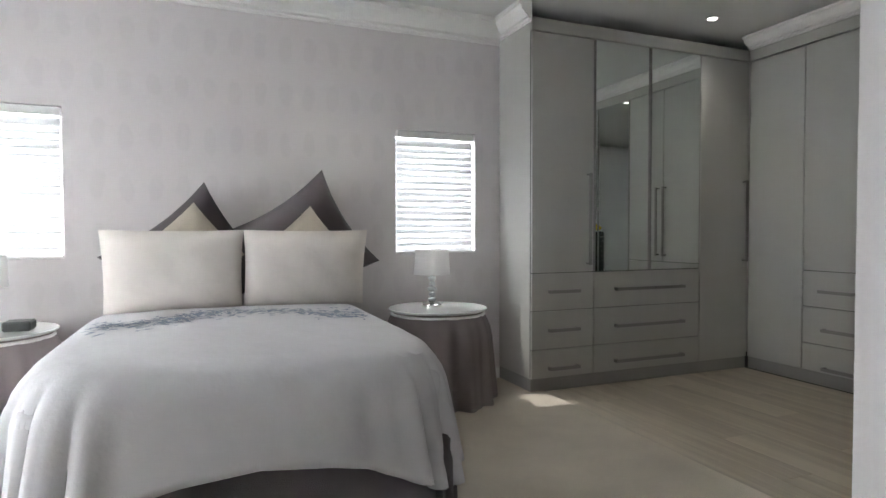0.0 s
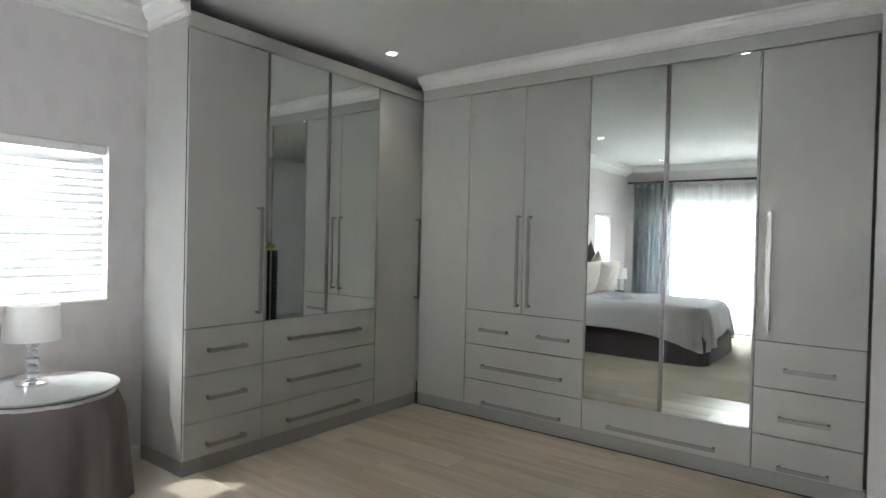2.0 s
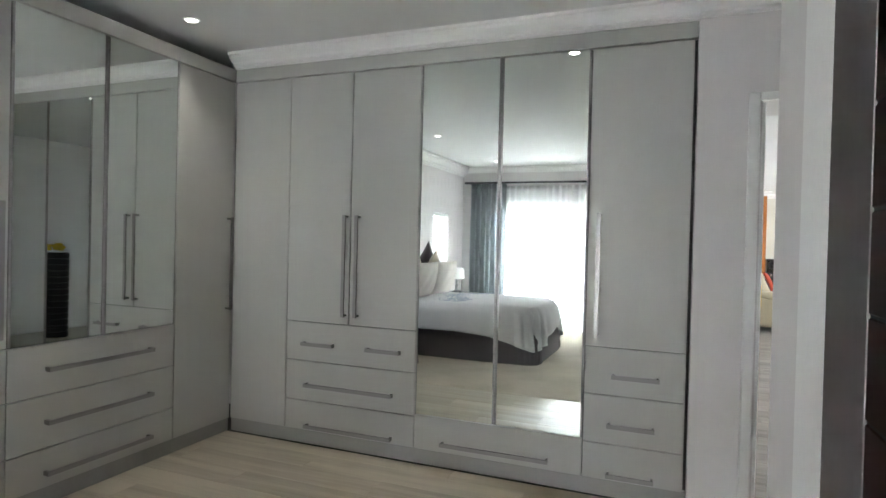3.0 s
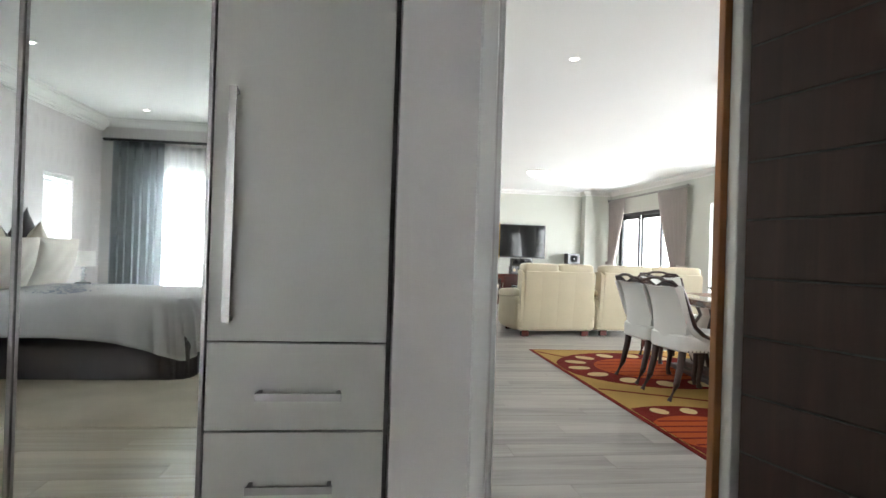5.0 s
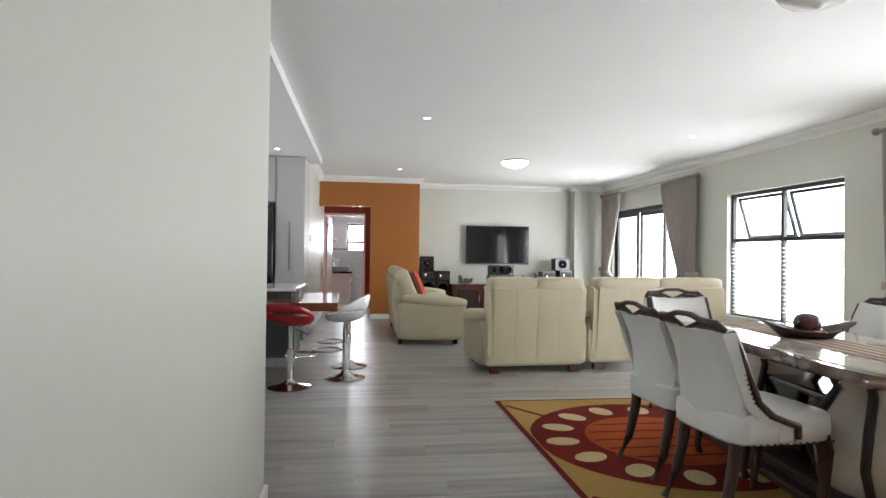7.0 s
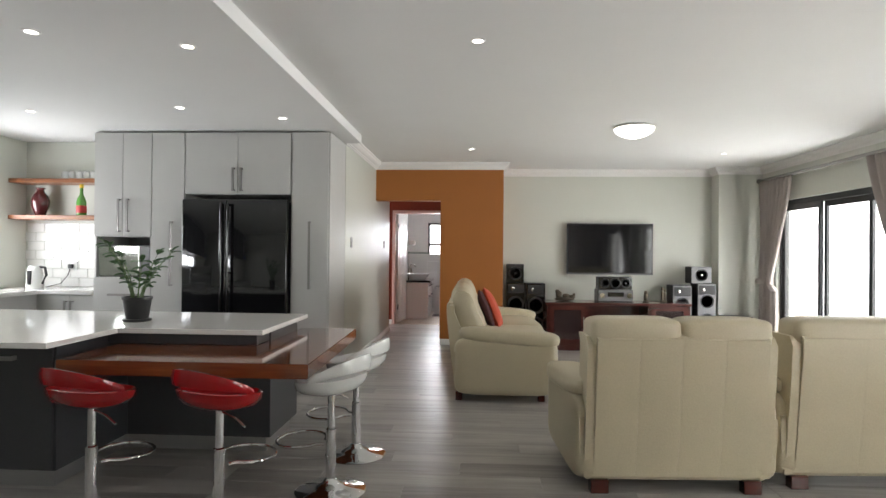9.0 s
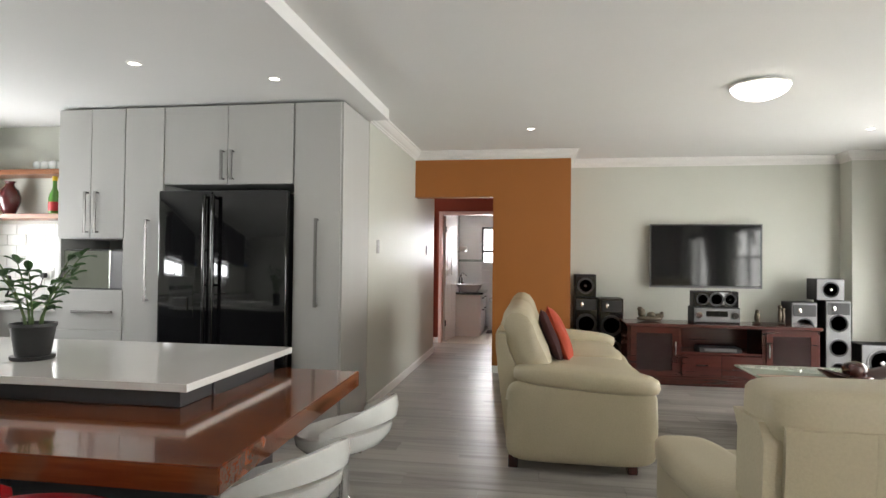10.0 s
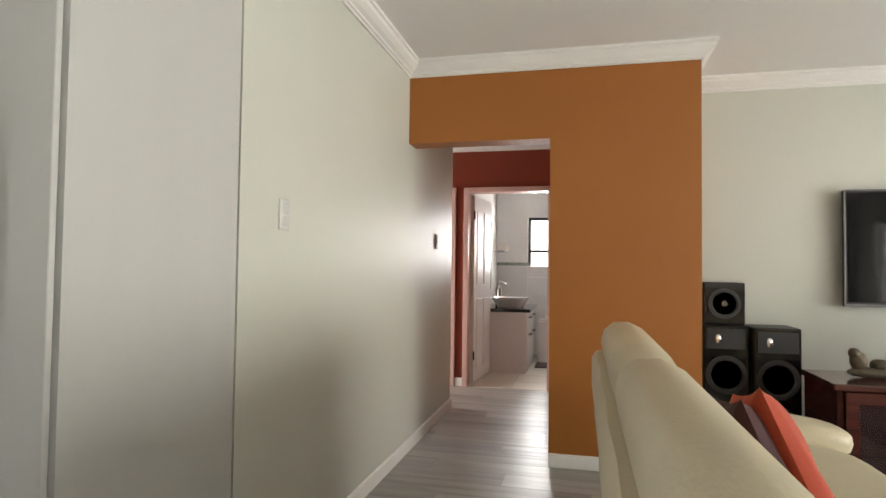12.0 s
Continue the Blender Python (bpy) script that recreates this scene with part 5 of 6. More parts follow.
RUGTOP = 0.0125
ch = dining_chair()
at_floor(ch, pose(2.60, 2.30, RUGTOP, 0, 0, 4))
copy_thing(ch, pose(2.62, 2.86, RUGTOP, 0, 0, 2))
copy_thing(ch, pose(3.12, 1.55, RUGTOP, 0, 0, 86))
copy_thing(ch, pose(3.22, 3.78, RUGTOP, 0, 0, -92))
copy_thing(ch, pose(4.02, 3.25, RUGTOP, 0, 0, 178))
copy_thing(ch, pose(4.04, 2.55, RUGTOP, 0, 0, 181))


def dining_table():
    ob = thing("dining_table", "marble-topped dining table on curved pedestals", "table", pose(3.28, 2.62, RUGTOP, 0, 0, -6))

    def outline(k, z, n=64, e=0.28):
        return [(0.46 * k * math.copysign(abs(math.cos(t)) ** e, math.cos(t)), 0.98 * (k * 0.5 + 0.5) * math.copysign(abs(math.sin(t)) ** e, math.sin(t)), z) for t in [2 * math.pi * i / n for i in range(n)]]
    bm = bmesh.new()
    rings(bm, [outline(0.96, 0.665), outline(1.0, 0.675), outline(1.0, 0.71), outline(0.985, 0.724)])
    part("tabletop_edge", bm, MARBLEDARK, ob, "dark brown veined marble edge", True)
    bm = bmesh.new()
    rings(bm, [outline(0.88, 0.724), outline(0.88, 0.728)])
    part("tabletop", bm, MARBLE, ob, "polished cream marble inlay")
    for y in (-0.42, 0.42):
        bm = bmesh.new()
        rings(bm, [[(a * math.cos(t), y + b * math.sin(t), z) for t in [2 * math.pi * i / 32 for i in range(32)]] for a, b, z in ((0.24, 0.20, 0.10), (0.30, 0.24, 0.2), (0.31, 0.25, 0.3), (0.26, 0.21, 0.42), (0.18, 0.15, 0.55), (0.22, 0.18, 0.665))])
        pd = part("pedestal", bm, MARBLE, ob, "cream curved pedestal", True)
        for s in (-1, 1):
            for u in (-1, 1):
                bm = bmesh.new()
                tube(bm, [(s * 0.19, y + u * 0.16, 0.10), (s * 0.24, y + u * 0.185, 0.25), (s * 0.215, y + u * 0.17, 0.40), (s * 0.15, y + u * 0.115, 0.55), (s * 0.19, y + u * 0.14, 0.665)], 0.02, 8)
                part("rib", bm, DARKWOOD, pd, "dark wooden rib", True)
    part("stretcher", boxes([(-0.17, 0.17, -0.3, 0.3, 0.12, 0.5)], 0.02, 2), BLACKGLOSS, ob, "black lacquered centre panel")
    part("base", boxes([(-0.34, 0.34, -0.78, 0.78, 0.0, 0.045), (-0.28, 0.28, -0.72, 0.72, 0.045, 0.10)], 0.012, 2), DARKWOOD, ob, "stepped dark wooden base")


dining_table()
ob = thing("table_runner", "brown and beige striped runner along the dining table", "runner", pose(3.28, 2.62, RUGTOP + 0.729, 0, 0, -6))
for k in range(9):
    part("stripe", boxes([(-0.15 + 0.033 * k, -0.118 + 0.033 * k, -0.988, 0.93, 0, 0.003)]), STRIPE if k % 2 else STRIPE2, ob)
    part("hanging_end", boxes([(-0.15 + 0.033 * k, -0.118 + 0.033 * k, -0.992, -0.988, -0.085, 0.003)]), (ORANGECLOTH, STRIPE2, GREENLIQ, STRIPE)[k % 4], ob, "coloured striped hanging end")
flower_dish(pose(3.28, 2.75, RUGTOP + 0.733, 0, 0, -10), "dark carved wooden dish with a ball on the dining table", 1.15)


def rug():
    """A patterned rug, each colour a flat pile layer of its own."""
    x0, x1, y0, y1 = 1.87, 4.75, 0.75, 4.42
    ob = thing("rug", "gold, red and orange patterned rug under the dining table", "rug")

    def blob(cx, cy, a, b, ang, z, n=40, e=1.0):
        bm = bmesh.new()
        ca, sa = math.cos(ang), math.sin(ang)
        lp = []
        for i in range(n):
            t = 2 * math.pi * i / n
            u, v = a * math.copysign(abs(math.cos(t)) ** e, math.cos(t)), b * math.copysign(abs(math.sin(t)) ** e, math.sin(t))
            lp.append((min(max(cx + ca * u - sa * v, x0 + 0.04), x1 - 0.04), min(max(cy + sa * u + ca * v, y0 + 0.04), y1 - 0.04)))
        rings(bm, [[(x, y, z - 0.002) for x, y in lp], [(x, y, z) for x, y in lp]])
        return bm
    part("border", boxes([(x0, x1, y0, y1, 0, 0.006)], 0.002), RUGRED, ob, "dark red border")
    part("ground", boxes([(x0 + 0.035, x1 - 0.035, y0 + 0.035, y1 - 0.035, 0.004, 0.008)]), RUGGOLD, ob, "gold pile ground")
    for cx, cy, r in ((2.75, 3.35, 0.86), (2.2, 1.35, 0.62), (4.2, 1.7, 0.7), (4.3, 3.9, 0.6)):
        part("disc", blob(cx, cy, r, r, 0, 0.0098), RUGRED, ob, "dark red disc")
        part("disc", blob(cx, cy, r * 0.58, r * 0.58, 0, 0.0108), RUGORANGE, ob, "burnt orange inner disc")
        for k in range(5):
            w = math.sqrt(max(0.0, 1 - ((k - 2) / 3) ** 2)) * r * 0.54
            bm = boxes([(cx - w, cx + w, cy + (k - 2) * r * 0.19 - 0.012, cy + (k - 2) * r * 0.19 + 0.012, 0.0106, 0.0116)])
            part("stripe", bm, RUGRED, ob)
        for k in range(14):
            t = 2 * math.pi * k / 14
            px, py = cx + r * 0.79 * math.cos(t), cy + r * 0.79 * math.sin(t)
            if x0 + 0.1 < px < x1 - 0.1 and y0 + 0.1 < py < y1 - 0.1:
                part("spot", blob(px, py, r * 0.125, r * 0.09, t, 0.0114, 20), RUGCREAM, ob, "cream oval spot")
    for a, b in (((1.92, 4.25), (3.4, 2.0)), ((1.92, 2.5), (3.6, 1.6)), ((3.3, 4.38), (4.7, 3.2))):
        d = (Vector(b) - Vector(a)).normalized()
        nrm = Vector((-d.y, d.x)) * 0.018
        bm = bmesh.new()
        q = [Vector(a) + nrm, Vector(b) + nrm, Vector(b) - nrm, Vector(a) - nrm]
        rings(bm, [[(v.x, v.y, 0.0075) for v in q], [(v.x, v.y, 0.0091) for v in q]])
        part("vine", bm, RUGRED, ob, "thin dark red line")


rug()


def white_cabinet():
    ob = thing("chest_freezer", "low white cabinet with overhanging lid by the door", "cabinet")
    part("body", boxes([(1.60, 2.5, 0.07, 0.36, 0.04, 0.84)], 0.01, 2), WHITE, ob)
    part("lid", boxes([(1.58, 2.52, 0.065, 0.38, 0.85, 0.9)], 0.01, 2), WHITE, ob)
    part("seal", boxes([(1.61, 2.49, 0.08, 0.35, 0.84, 0.85)]), PLINTH, ob, "grey rubber seal")
    for x in (1.65, 2.45):
        for y in (0.1, 0.32):
            part("foot", boxes([(x - 0.025, x + 0.025, y - 0.02, y + 0.02, 0, 0.04)]), BLACK, ob)


white_cabinet()


# ---- ceiling fittings ----
def ceiling_lamp(x, y, lit):
    ob = thing("ceiling_lamp", "lit opal glass dish ceiling lamp" if lit else "unlit opal glass dish ceiling lamp", "lamp", pose(x, y, H), "dish ceiling lamps")
    bm = bmesh.new()
    lathe(bm, [(0.16, 0), (0.2, -0.012), (0.2, -0.025), (0.16, -0.03)], 40)
    part("rim", bm, WHITE, ob, smooth=True)
    bm = bmesh.new()
    lathe(bm, [(0.195, -0.028), (0.18, -0.055), (0.14, -0.085), (0.08, -0.108), (0.03, -0.115), (0.018, -0.125), (0.002, -0.128)], 40)
    part("glass_dish", bm, LAMPGLOW if lit else OPAL, ob, smooth=True)


ceiling_lamp(3.0, 8.17, True)
ceiling_lamp(3.08, 2.45, False)


def downlight(x, y, z, power=3.0):
    ob = thing("downlight", "small lit white recessed ceiling spotlight", "lamp", pose(x, y, z), "recessed ceiling spotlights")
    bm = bmesh.new()
    lathe(bm, [(0.032, -0.001), (0.032, -0.006), (0.044, -0.006), (0.047, 0.0)], 24, caps=(False, False))
    part("ring", bm, WHITE, ob, smooth=True)
    bm = bmesh.new()
    lathe(bm, [(0.032, -0.0015), (0.032, -0.004)], 20)
    part("lens", bm, BULB, ob)
    if power:
        spot_light(x, y, z - 0.02, power)


for x, y in ((1.43, 5.74), (1.37, 9.43), (1.55, 2.27), (4.54, 9.77), (4.57, 6.08)):
    downlight(x, y, H, 4)
for x, y in ((-1.0, 5.28), (-0.25, 5.53), (-1.03, 6.95), (-2.4, 7.05), (-0.30, 7.35)):
    downlight(x, y, 2.5, 4)
for x, y in ((-2.6, -0.95), (-0.61, -0.95), (-2.6, -3.48), (-2.54, -5.68)):
    downlight(x, y, H, 8)


# ---- kitchen ----
def tall_unit(name, label, x0, x1, fronts, y0=7.872, y1=8.46, h=2.485, niche=None):
    ob = thing(name, label, "cupboard", group="tall kitchen cupboards")
    if niche:
        za, zb = niche
        for nm, r in (("lower_body", (x0, x1, y0 + 0.02, y1, 0.1, za)), ("upper_body", (x0, x1, y0 + 0.02, y1, zb, h)), ("side", (x0, x0 + 0.018, y0 + 0.02, y1, za, zb)), ("side", (x1 - 0.018, x1, y0 + 0.02, y1, za, zb)), ("back", (x0 + 0.018, x1 - 0.018, y1 - 0.02, y1, za, zb))):
            part(nm, boxes([r]), CARCASS2, ob)
    else:
        part("body", boxes([(x0, x1, y0 + 0.022, y1, 0.1, h)]), CARCASS2, ob)
    part("plinth", boxes([(x0, x1, y0 + 0.05, y1, 0, 0.1)]), ALUM, ob)
    for a, b, za, zb, kind, hand in fronts:
        d = part(kind, boxes([(a + 0.002, b - 0.002, y0, y0 + 0.018, za + 0.002, zb - 0.002)], 0.002), CARCASS2, ob)
        for hx, hz, ln, way in hand:
            v = Vector((ln / 2, 0, 0)) if way == "h" else Vector((0, 0, ln / 2))
            c = Vector((hx, y0, hz))
            bar_handle(d, c - v, c + v, (0, -1, 0), 0.011)
    return ob


tall_unit("tall_cupboard", "pale grey cupboard with microwave niche and drawers", -2.378, -1.79, [(-2.378, -2.085, 1.45, 2.48, "door", [(-2.11, 1.655, 0.33, "v")]), (-2.085, -1.79, 1.45, 2.48, "door", [(-2.02, 1.655, 0.33, "v")]), (-2.378, -1.79, 0.72, 1.035, "drawer", [(-2.04, 0.868, 0.34, "h")]), (-2.378, -1.79, 0.1, 0.72, "drawer", [(-2.08, 0.6, 0.35, "h")])], niche=(1.04, 1.445))
tall_unit("tall_cupboard", "narrow tall pale grey kitchen cupboard", -1.786, -1.455, [(-1.786, -1.455, 0.1, 2.48, "door", [(-1.575, 1.28, 0.64, "v")])])
tall_unit("tall_cupboard", "narrow tall pale grey cupboard at the end of the run", -0.385, 0.0, [(-0.372, -0.012, 0.1, 2.48, "door", [(-0.19, 1.275, 0.66, "v")])], y1=8.57)
ob = thing("wall_cupboard", "pale grey cupboard above the refrigerator", "cupboard", group="tall kitchen cupboards")
part("body", boxes([(-1.452, -0.388, 7.9, 8.46, 1.87, 2.485)]), CARCASS2, ob)
for a, b, hx in ((-1.452, -0.92, -0.955), (-0.92, -0.388, -0.876)):
    d = part("door", boxes([(a + 0.002, b - 0.002, 7.878, 7.898, 1.872, 2.48)], 0.002), CARCASS2, ob)
    bar_handle(d, (hx, 7.878, 1.9), (hx, 7.878, 2.13), (0, -1, 0), 0.011)


def fridge():
    ob = thing("refrigerator", "black glossy double-door refrigerator with ice dispenser", "refrigerator")
    x0, x1, y0 = -1.44, -0.40, 7.80
    part("body", boxes([(x0 + 0.01, x1 - 0.01, y0 + 0.07, 8.44, 0.02, 1.80)], 0.006), BLACK, ob)
    xm = -1.0
    for a, b in ((x0, xm - 0.004), (xm + 0.004, x1)):
        d = part("door", boxes([(a, b, y0, y0 + 0.066, 0.06, 1.815)], 0.012, 3), BLACKGLOSS, ob, smooth=True)
        hx = b - 0.03 if a == x0 else a + 0.03
        bm = bmesh.new()
        tube(bm, [(hx, y0 - 0.04, 0.5), (hx, y0 - 0.045, 1.0), (hx, y0 - 0.045, 1.4), (hx, y0 - 0.04, 1.78)], 0.013, 10)
        for z in (0.52, 1.1, 1.36, 1.76):
            tube(bm, [(hx, y0 - 0.042, z), (hx, y0 + 0.002, z)], 0.011, 8)
        part("handle", bm, BLACKGLOSS, d, "long black bar handle", True)
        if a == x0:
            dp = part("dispenser", boxes([(a + 0.1, a + 0.3, y0 - 0.004, y0 + 0.002, 0.85, 1.16)], 0.002), BLACKGLOSS, d, "recessed ice and water dispenser")
            part("dispenser_tray", boxes([(a + 0.14, a + 0.26, y0 - 0.016, y0 - 0.004, 0.9, 1.0)], 0.004), BLACKGLOSS, dp)
    part("plinth", boxes([(x0 + 0.02, x1 - 0.02, y0 + 0.05, y0 + 0.07, 0.0, 0.06)]), BLACK, ob)


fridge()
ob = thing("microwave", "silver microwave oven with mirrored door in a niche", "microwave")
part("housing", boxes([(-2.35, -1.815, 7.925, 8.4, 1.04, 1.36)], 0.006), SILVER, ob)
part("door", boxes([(-2.345, -1.93, 7.905, 7.925, 1.05, 1.352)], 0.004), mat("mirrored_microwave_glass", (0.35, 0.37, 0.34), 0.06, 0.9, amount=0.02, bump=0), ob, "mirrored oven door")
part("control_panel", boxes([(-1.926, -1.82, 7.908, 7.925, 1.05, 1.352)], 0.004), SILVER, ob)


def island():
    ob = thing("kitchen_island", "charcoal kitchen island with white quartz worktop", "island")
    part("body", boxes([(-2.9, -0.86, 5.32, 6.55, 0.1, 0.8), (-0.86, 0.1, 5.98, 6.55, 0.1, 0.8)], 0.003), CHARCOAL, ob)
    part("riser", boxes([(-0.86, 0.09, 5.76, 5.98, 0.735, 0.8)], 0.002), CHARCOAL, ob)
    part("plinth", boxes([(-2.86, -0.9, 5.36, 6.5, 0, 0.1), (-0.9, 0.06, 6.02, 6.5, 0, 0.1)]), ALUM, ob, "brushed metal kick board")
    bm = bmesh.new()
    lp = [(-2.95, 5.12), (-0.77, 5.12), (-0.77, 5.72), (0.14, 5.72), (0.14, 6.68), (-2.95, 6.68)]
    rings(bm, [[(x, y, 0.802) for x, y in lp], [(x, y, 0.833) for x, y in lp]])
    bmesh.ops.bevel(bm, geom=list(bm.edges), offset=0.002, segments=1, affect="EDGES")
    part("worktop", bm, QUARTZ, ob, "white polished quartz worktop")
    bm = bmesh.new()
    lp = [(-0.78, 5.20), (0.57, 5.20), (0.53, 6.62), (0.105, 6.62), (0.105, 5.975), (-0.78, 5.975)]
    rings(bm, [[(x, y, 0.655) for x, y in lp], [(x, y, 0.733) for x, y in lp]])
    bmesh.ops.bevel(bm, geom=list(bm.edges), offset=0.004, segments=2, affect="EDGES")
    part("breakfast_bar", bm, BARWOOD, ob, "thick varnished red-brown wooden bar")
    for k in range(3):
        x = -2.85 + 0.66 * k
        d = part("drawer_front", boxes([(x + 0.003, x + 0.657, 5.302, 5.32, 0.11, 0.79)], 0.002), CHARCOAL, ob)
        bar_handle(d, (x + 0.2, 5.302, 0.72), (x + 0.46, 5.302, 0.72), (0, -1, 0))


island()


def bar_stool():
    ob = thing("bar_stool", "glossy red moulded bar stool on chrome pedestal", "stool", None, "bar stools")
    bm = bmesh.new()
    lathe(bm, [(0.19, 0.0), (0.195, 0.006), (0.18, 0.014), (0.1, 0.026), (0.045, 0.05), (0.032, 0.075)], 36)
    part("base", bm, CHROME, ob, "round chrome base", True)
    bm = bmesh.new()
    lathe(bm, [(0.028, 0.06), (0.028, 0.34), (0.02, 0.345), (0.02, 0.54)], 20)
    part("post", bm, CHROME, ob, "chrome gas-lift post", True)
    bm = bmesh.new()
    tube(bm, [(0.03 * math.cos(a), 0.03, 0.26) for a in (0,)] + [(0.15 * math.sin(a), 0.06 + 0.13 - 0.13 * math.cos(a), 0.26) for a in [math.pi * 2 * k / 20 for k in range(1, 20)]] + [(-0.03, 0.03, 0.26)], 0.008, 8)
    part("footrest", bm, CHROME, ob, "chrome ring footrest", True)
    bm = bmesh.new()
    tube(bm, [(0.02, 0, 0.52), (0.1, 0.0, 0.505), (0.17, 0.0, 0.47)], 0.006, 6)
    part("lever", bm, CHROME, ob)
    # bowl seat, its back towards -y, with an oval slot in the back
    for nm, k0 in (("seat", 0), ("back_hoop", 1)):
        bm = bmesh.new()
        if k0 == 0:
            lo = []
            for r, z in ((0.03, 0.54), (0.12, 0.545), (0.175, 0.565), (0.205, 0.60), (0.212, 0.635), (0.2, 0.638), (0.185, 0.61), (0.15, 0.585), (0.08, 0.572), (0.01, 0.57)):
                row = []
                for i in range(40):
                    t = 2 * math.pi * i / 40
                    s = math.sin(t)
                    low = 0.35 if s > 0 else 1.0
                    row.append((r * math.cos(t), r * s * 0.92, z + (max(0, -s) ** 2) * 0.02 * (r / 0.2) - (max(0, s) * (r / 0.21) ** 3 * 0.035)))
                lo.append(row)
            rings(bm, lo)
        else:
            lo = []
            for i in range(25):
                t = math.pi + math.pi * (i + 0.0) / 24
                c, s = math.cos(t), math.sin(t)
                up = 0.08 * (-s) ** 0.8 if s < 0 else 0
                wid = 0.016 + 0.024 * (-s if s < 0 else 0)
                x, y, z = 0.215 * c, 0.205 * s, 0.642 + up
                lo.append([(x * 1.03, y * 1.03, z - wid), (x * 1.06, y * 1.06, z), (x * 1.03, y * 1.03, z + wid), (x * 0.96, y * 0.96, z + wid), (x * 0.94, y * 0.94, z), (x * 0.96, y * 0.96, z - wid)])
            rings(bm, lo)
        part(nm, bm, REDPLASTIC, ob, smooth=True)
    return ob


red = bar_stool()
red.matrix_world = pose(0.17, 5.06, 0, 0, 0, -24)
copy_thing(red, pose(-0.47, 5.04, 0, 0, 0, -20))
for x, y, a in ((0.64, 5.42, 72), (0.66, 6.0, 84)):
    w = copy_thing(red, pose(x, y, 0, 0, 0, a))
    tagged(w, "glossy white moulded bar stool on chrome pedestal")
    for o in w.children:
        if o.name.startswith(("seat", "back_hoop")):
            o.data = o.data.copy()
            o.data.materials[0] = WHITEPLASTIC


def plant():
    ob = thing("potted_plant", "dark green leafy plant in a black pot", "plant", pose(-0.86, 6.08, 0.833))
    bm = bmesh.new()
    lathe(bm, [(0.085, 0), (0.09, 0.006), (0.09, 0.018), (0.08, 0.018)], 28)
    part("saucer", bm, BLACK, ob, smooth=True)
    bm = bmesh.new()
    lathe(bm, [(0.07, 0.015), (0.09, 0.145), (0.096, 0.15), (0.096, 0.165), (0.086, 0.165), (0.082, 0.13)], 28)
    part("pot", bm, BLACK, ob, smooth=True)
    bm = bmesh.new()
    lathe(bm, [(0.08, 0.12), (0.08, 0.14)], 20)
    part("soil", bm, SOIL, ob)
    rnd = random.Random(11)
    leaf = bmesh.new()
    rings(leaf, [[(x, -w, z + 0.006), (x, 0, z), (x, w, z + 0.006), (x, 0, z - 0.0015)] for x, w, z in ((0, 0.002, 0), (0.015, 0.013, 0.004), (0.035, 0.018, 0.007), (0.055, 0.013, 0.005), (0.07, 0.002, 0.0))])
    me = mesh_of(leaf, "leaf", LEAF, True)
    for k in range(7):
        a = 2 * math.pi * k / 7 + rnd.uniform(-0.3, 0.3)
        ln, out = rnd.uniform(0.24, 0.42), rnd.uniform(0.06, 0.22)
        pts = [Vector((0.03 * math.cos(a) + out * math.cos(a) * (q / 6) ** 1.6, 0.03 * math.sin(a) + out * math.sin(a) * (q / 6) ** 1.6, 0.13 + ln * q / 6 - 0.04 * out * (q / 6) ** 3)) for q in range(7)]
        bm = bmesh.new()
        tube(bm, pts, [0.006, 0.006, 0.005, 0.004, 0.004, 0.003, 0.002], 6)
        s = part("stem", bm, STEM, ob, smooth=True)
        for q in range(2, 7):
            for side in (-1, 1):
                piece("leaf", me, Matrix.Translation(pts[q]) @ pose(0, 0, 0, rnd.uniform(-25, 25), rnd.uniform(-35, 10), math.degrees(a) + side * rnd.uniform(35, 80)), s)
        piece("leaf", me, Matrix.Translation(pts[6]) @ pose(0, 0, 0, 0, -40, math.degrees(a)), s)


plant()


# back counter, shelves and what stands on them
ob = thing("base_cupboard", "pale grey base cupboards with white worktop", "cupboard")
part("body", boxes([(-3.55, -2.38, 7.92, 8.46, 0.1, 0.86), (-3.55, -3.0, 2.625, 7.92, 0.1, 0.86)]), CARCASS2, ob)
part("plinth", boxes([(-3.55, -2.38, 7.97, 8.46, 0, 0.1), (-3.55, -3.05, 2.62, 7.97, 0, 0.1)]), ALUM, ob)
part("worktop", boxes([(-3.55, -2.38, 7.87, 8.46, 0.86, 0.9), (-3.55, -2.95, 2.62, 7.87, 0.86, 0.9)], 0.003), QUARTZ, ob, "white quartz worktop")
for a, b, hx in ((-2.9, -2.64, -2.67), (-2.64, -2.382, -2.61)):
    d = part("door", boxes([(a + 0.002, b - 0.002, 7.902, 7.92, 0.11, 0.855)], 0.002), CARCASS2, ob)
    bar_handle(d, (hx, 7.902, 0.55), (hx, 7.902, 0.8), (0, -1, 0))
for z in (2.065, 1.675):
    tagged(part("wall_shelf", boxes([(-3.55, -2.38, 8.2, 8.455, z - 0.045, z)], 0.004), SHELFWOOD), "thick red-brown wooden wall shelf", "shelf", "kitchen shelves")


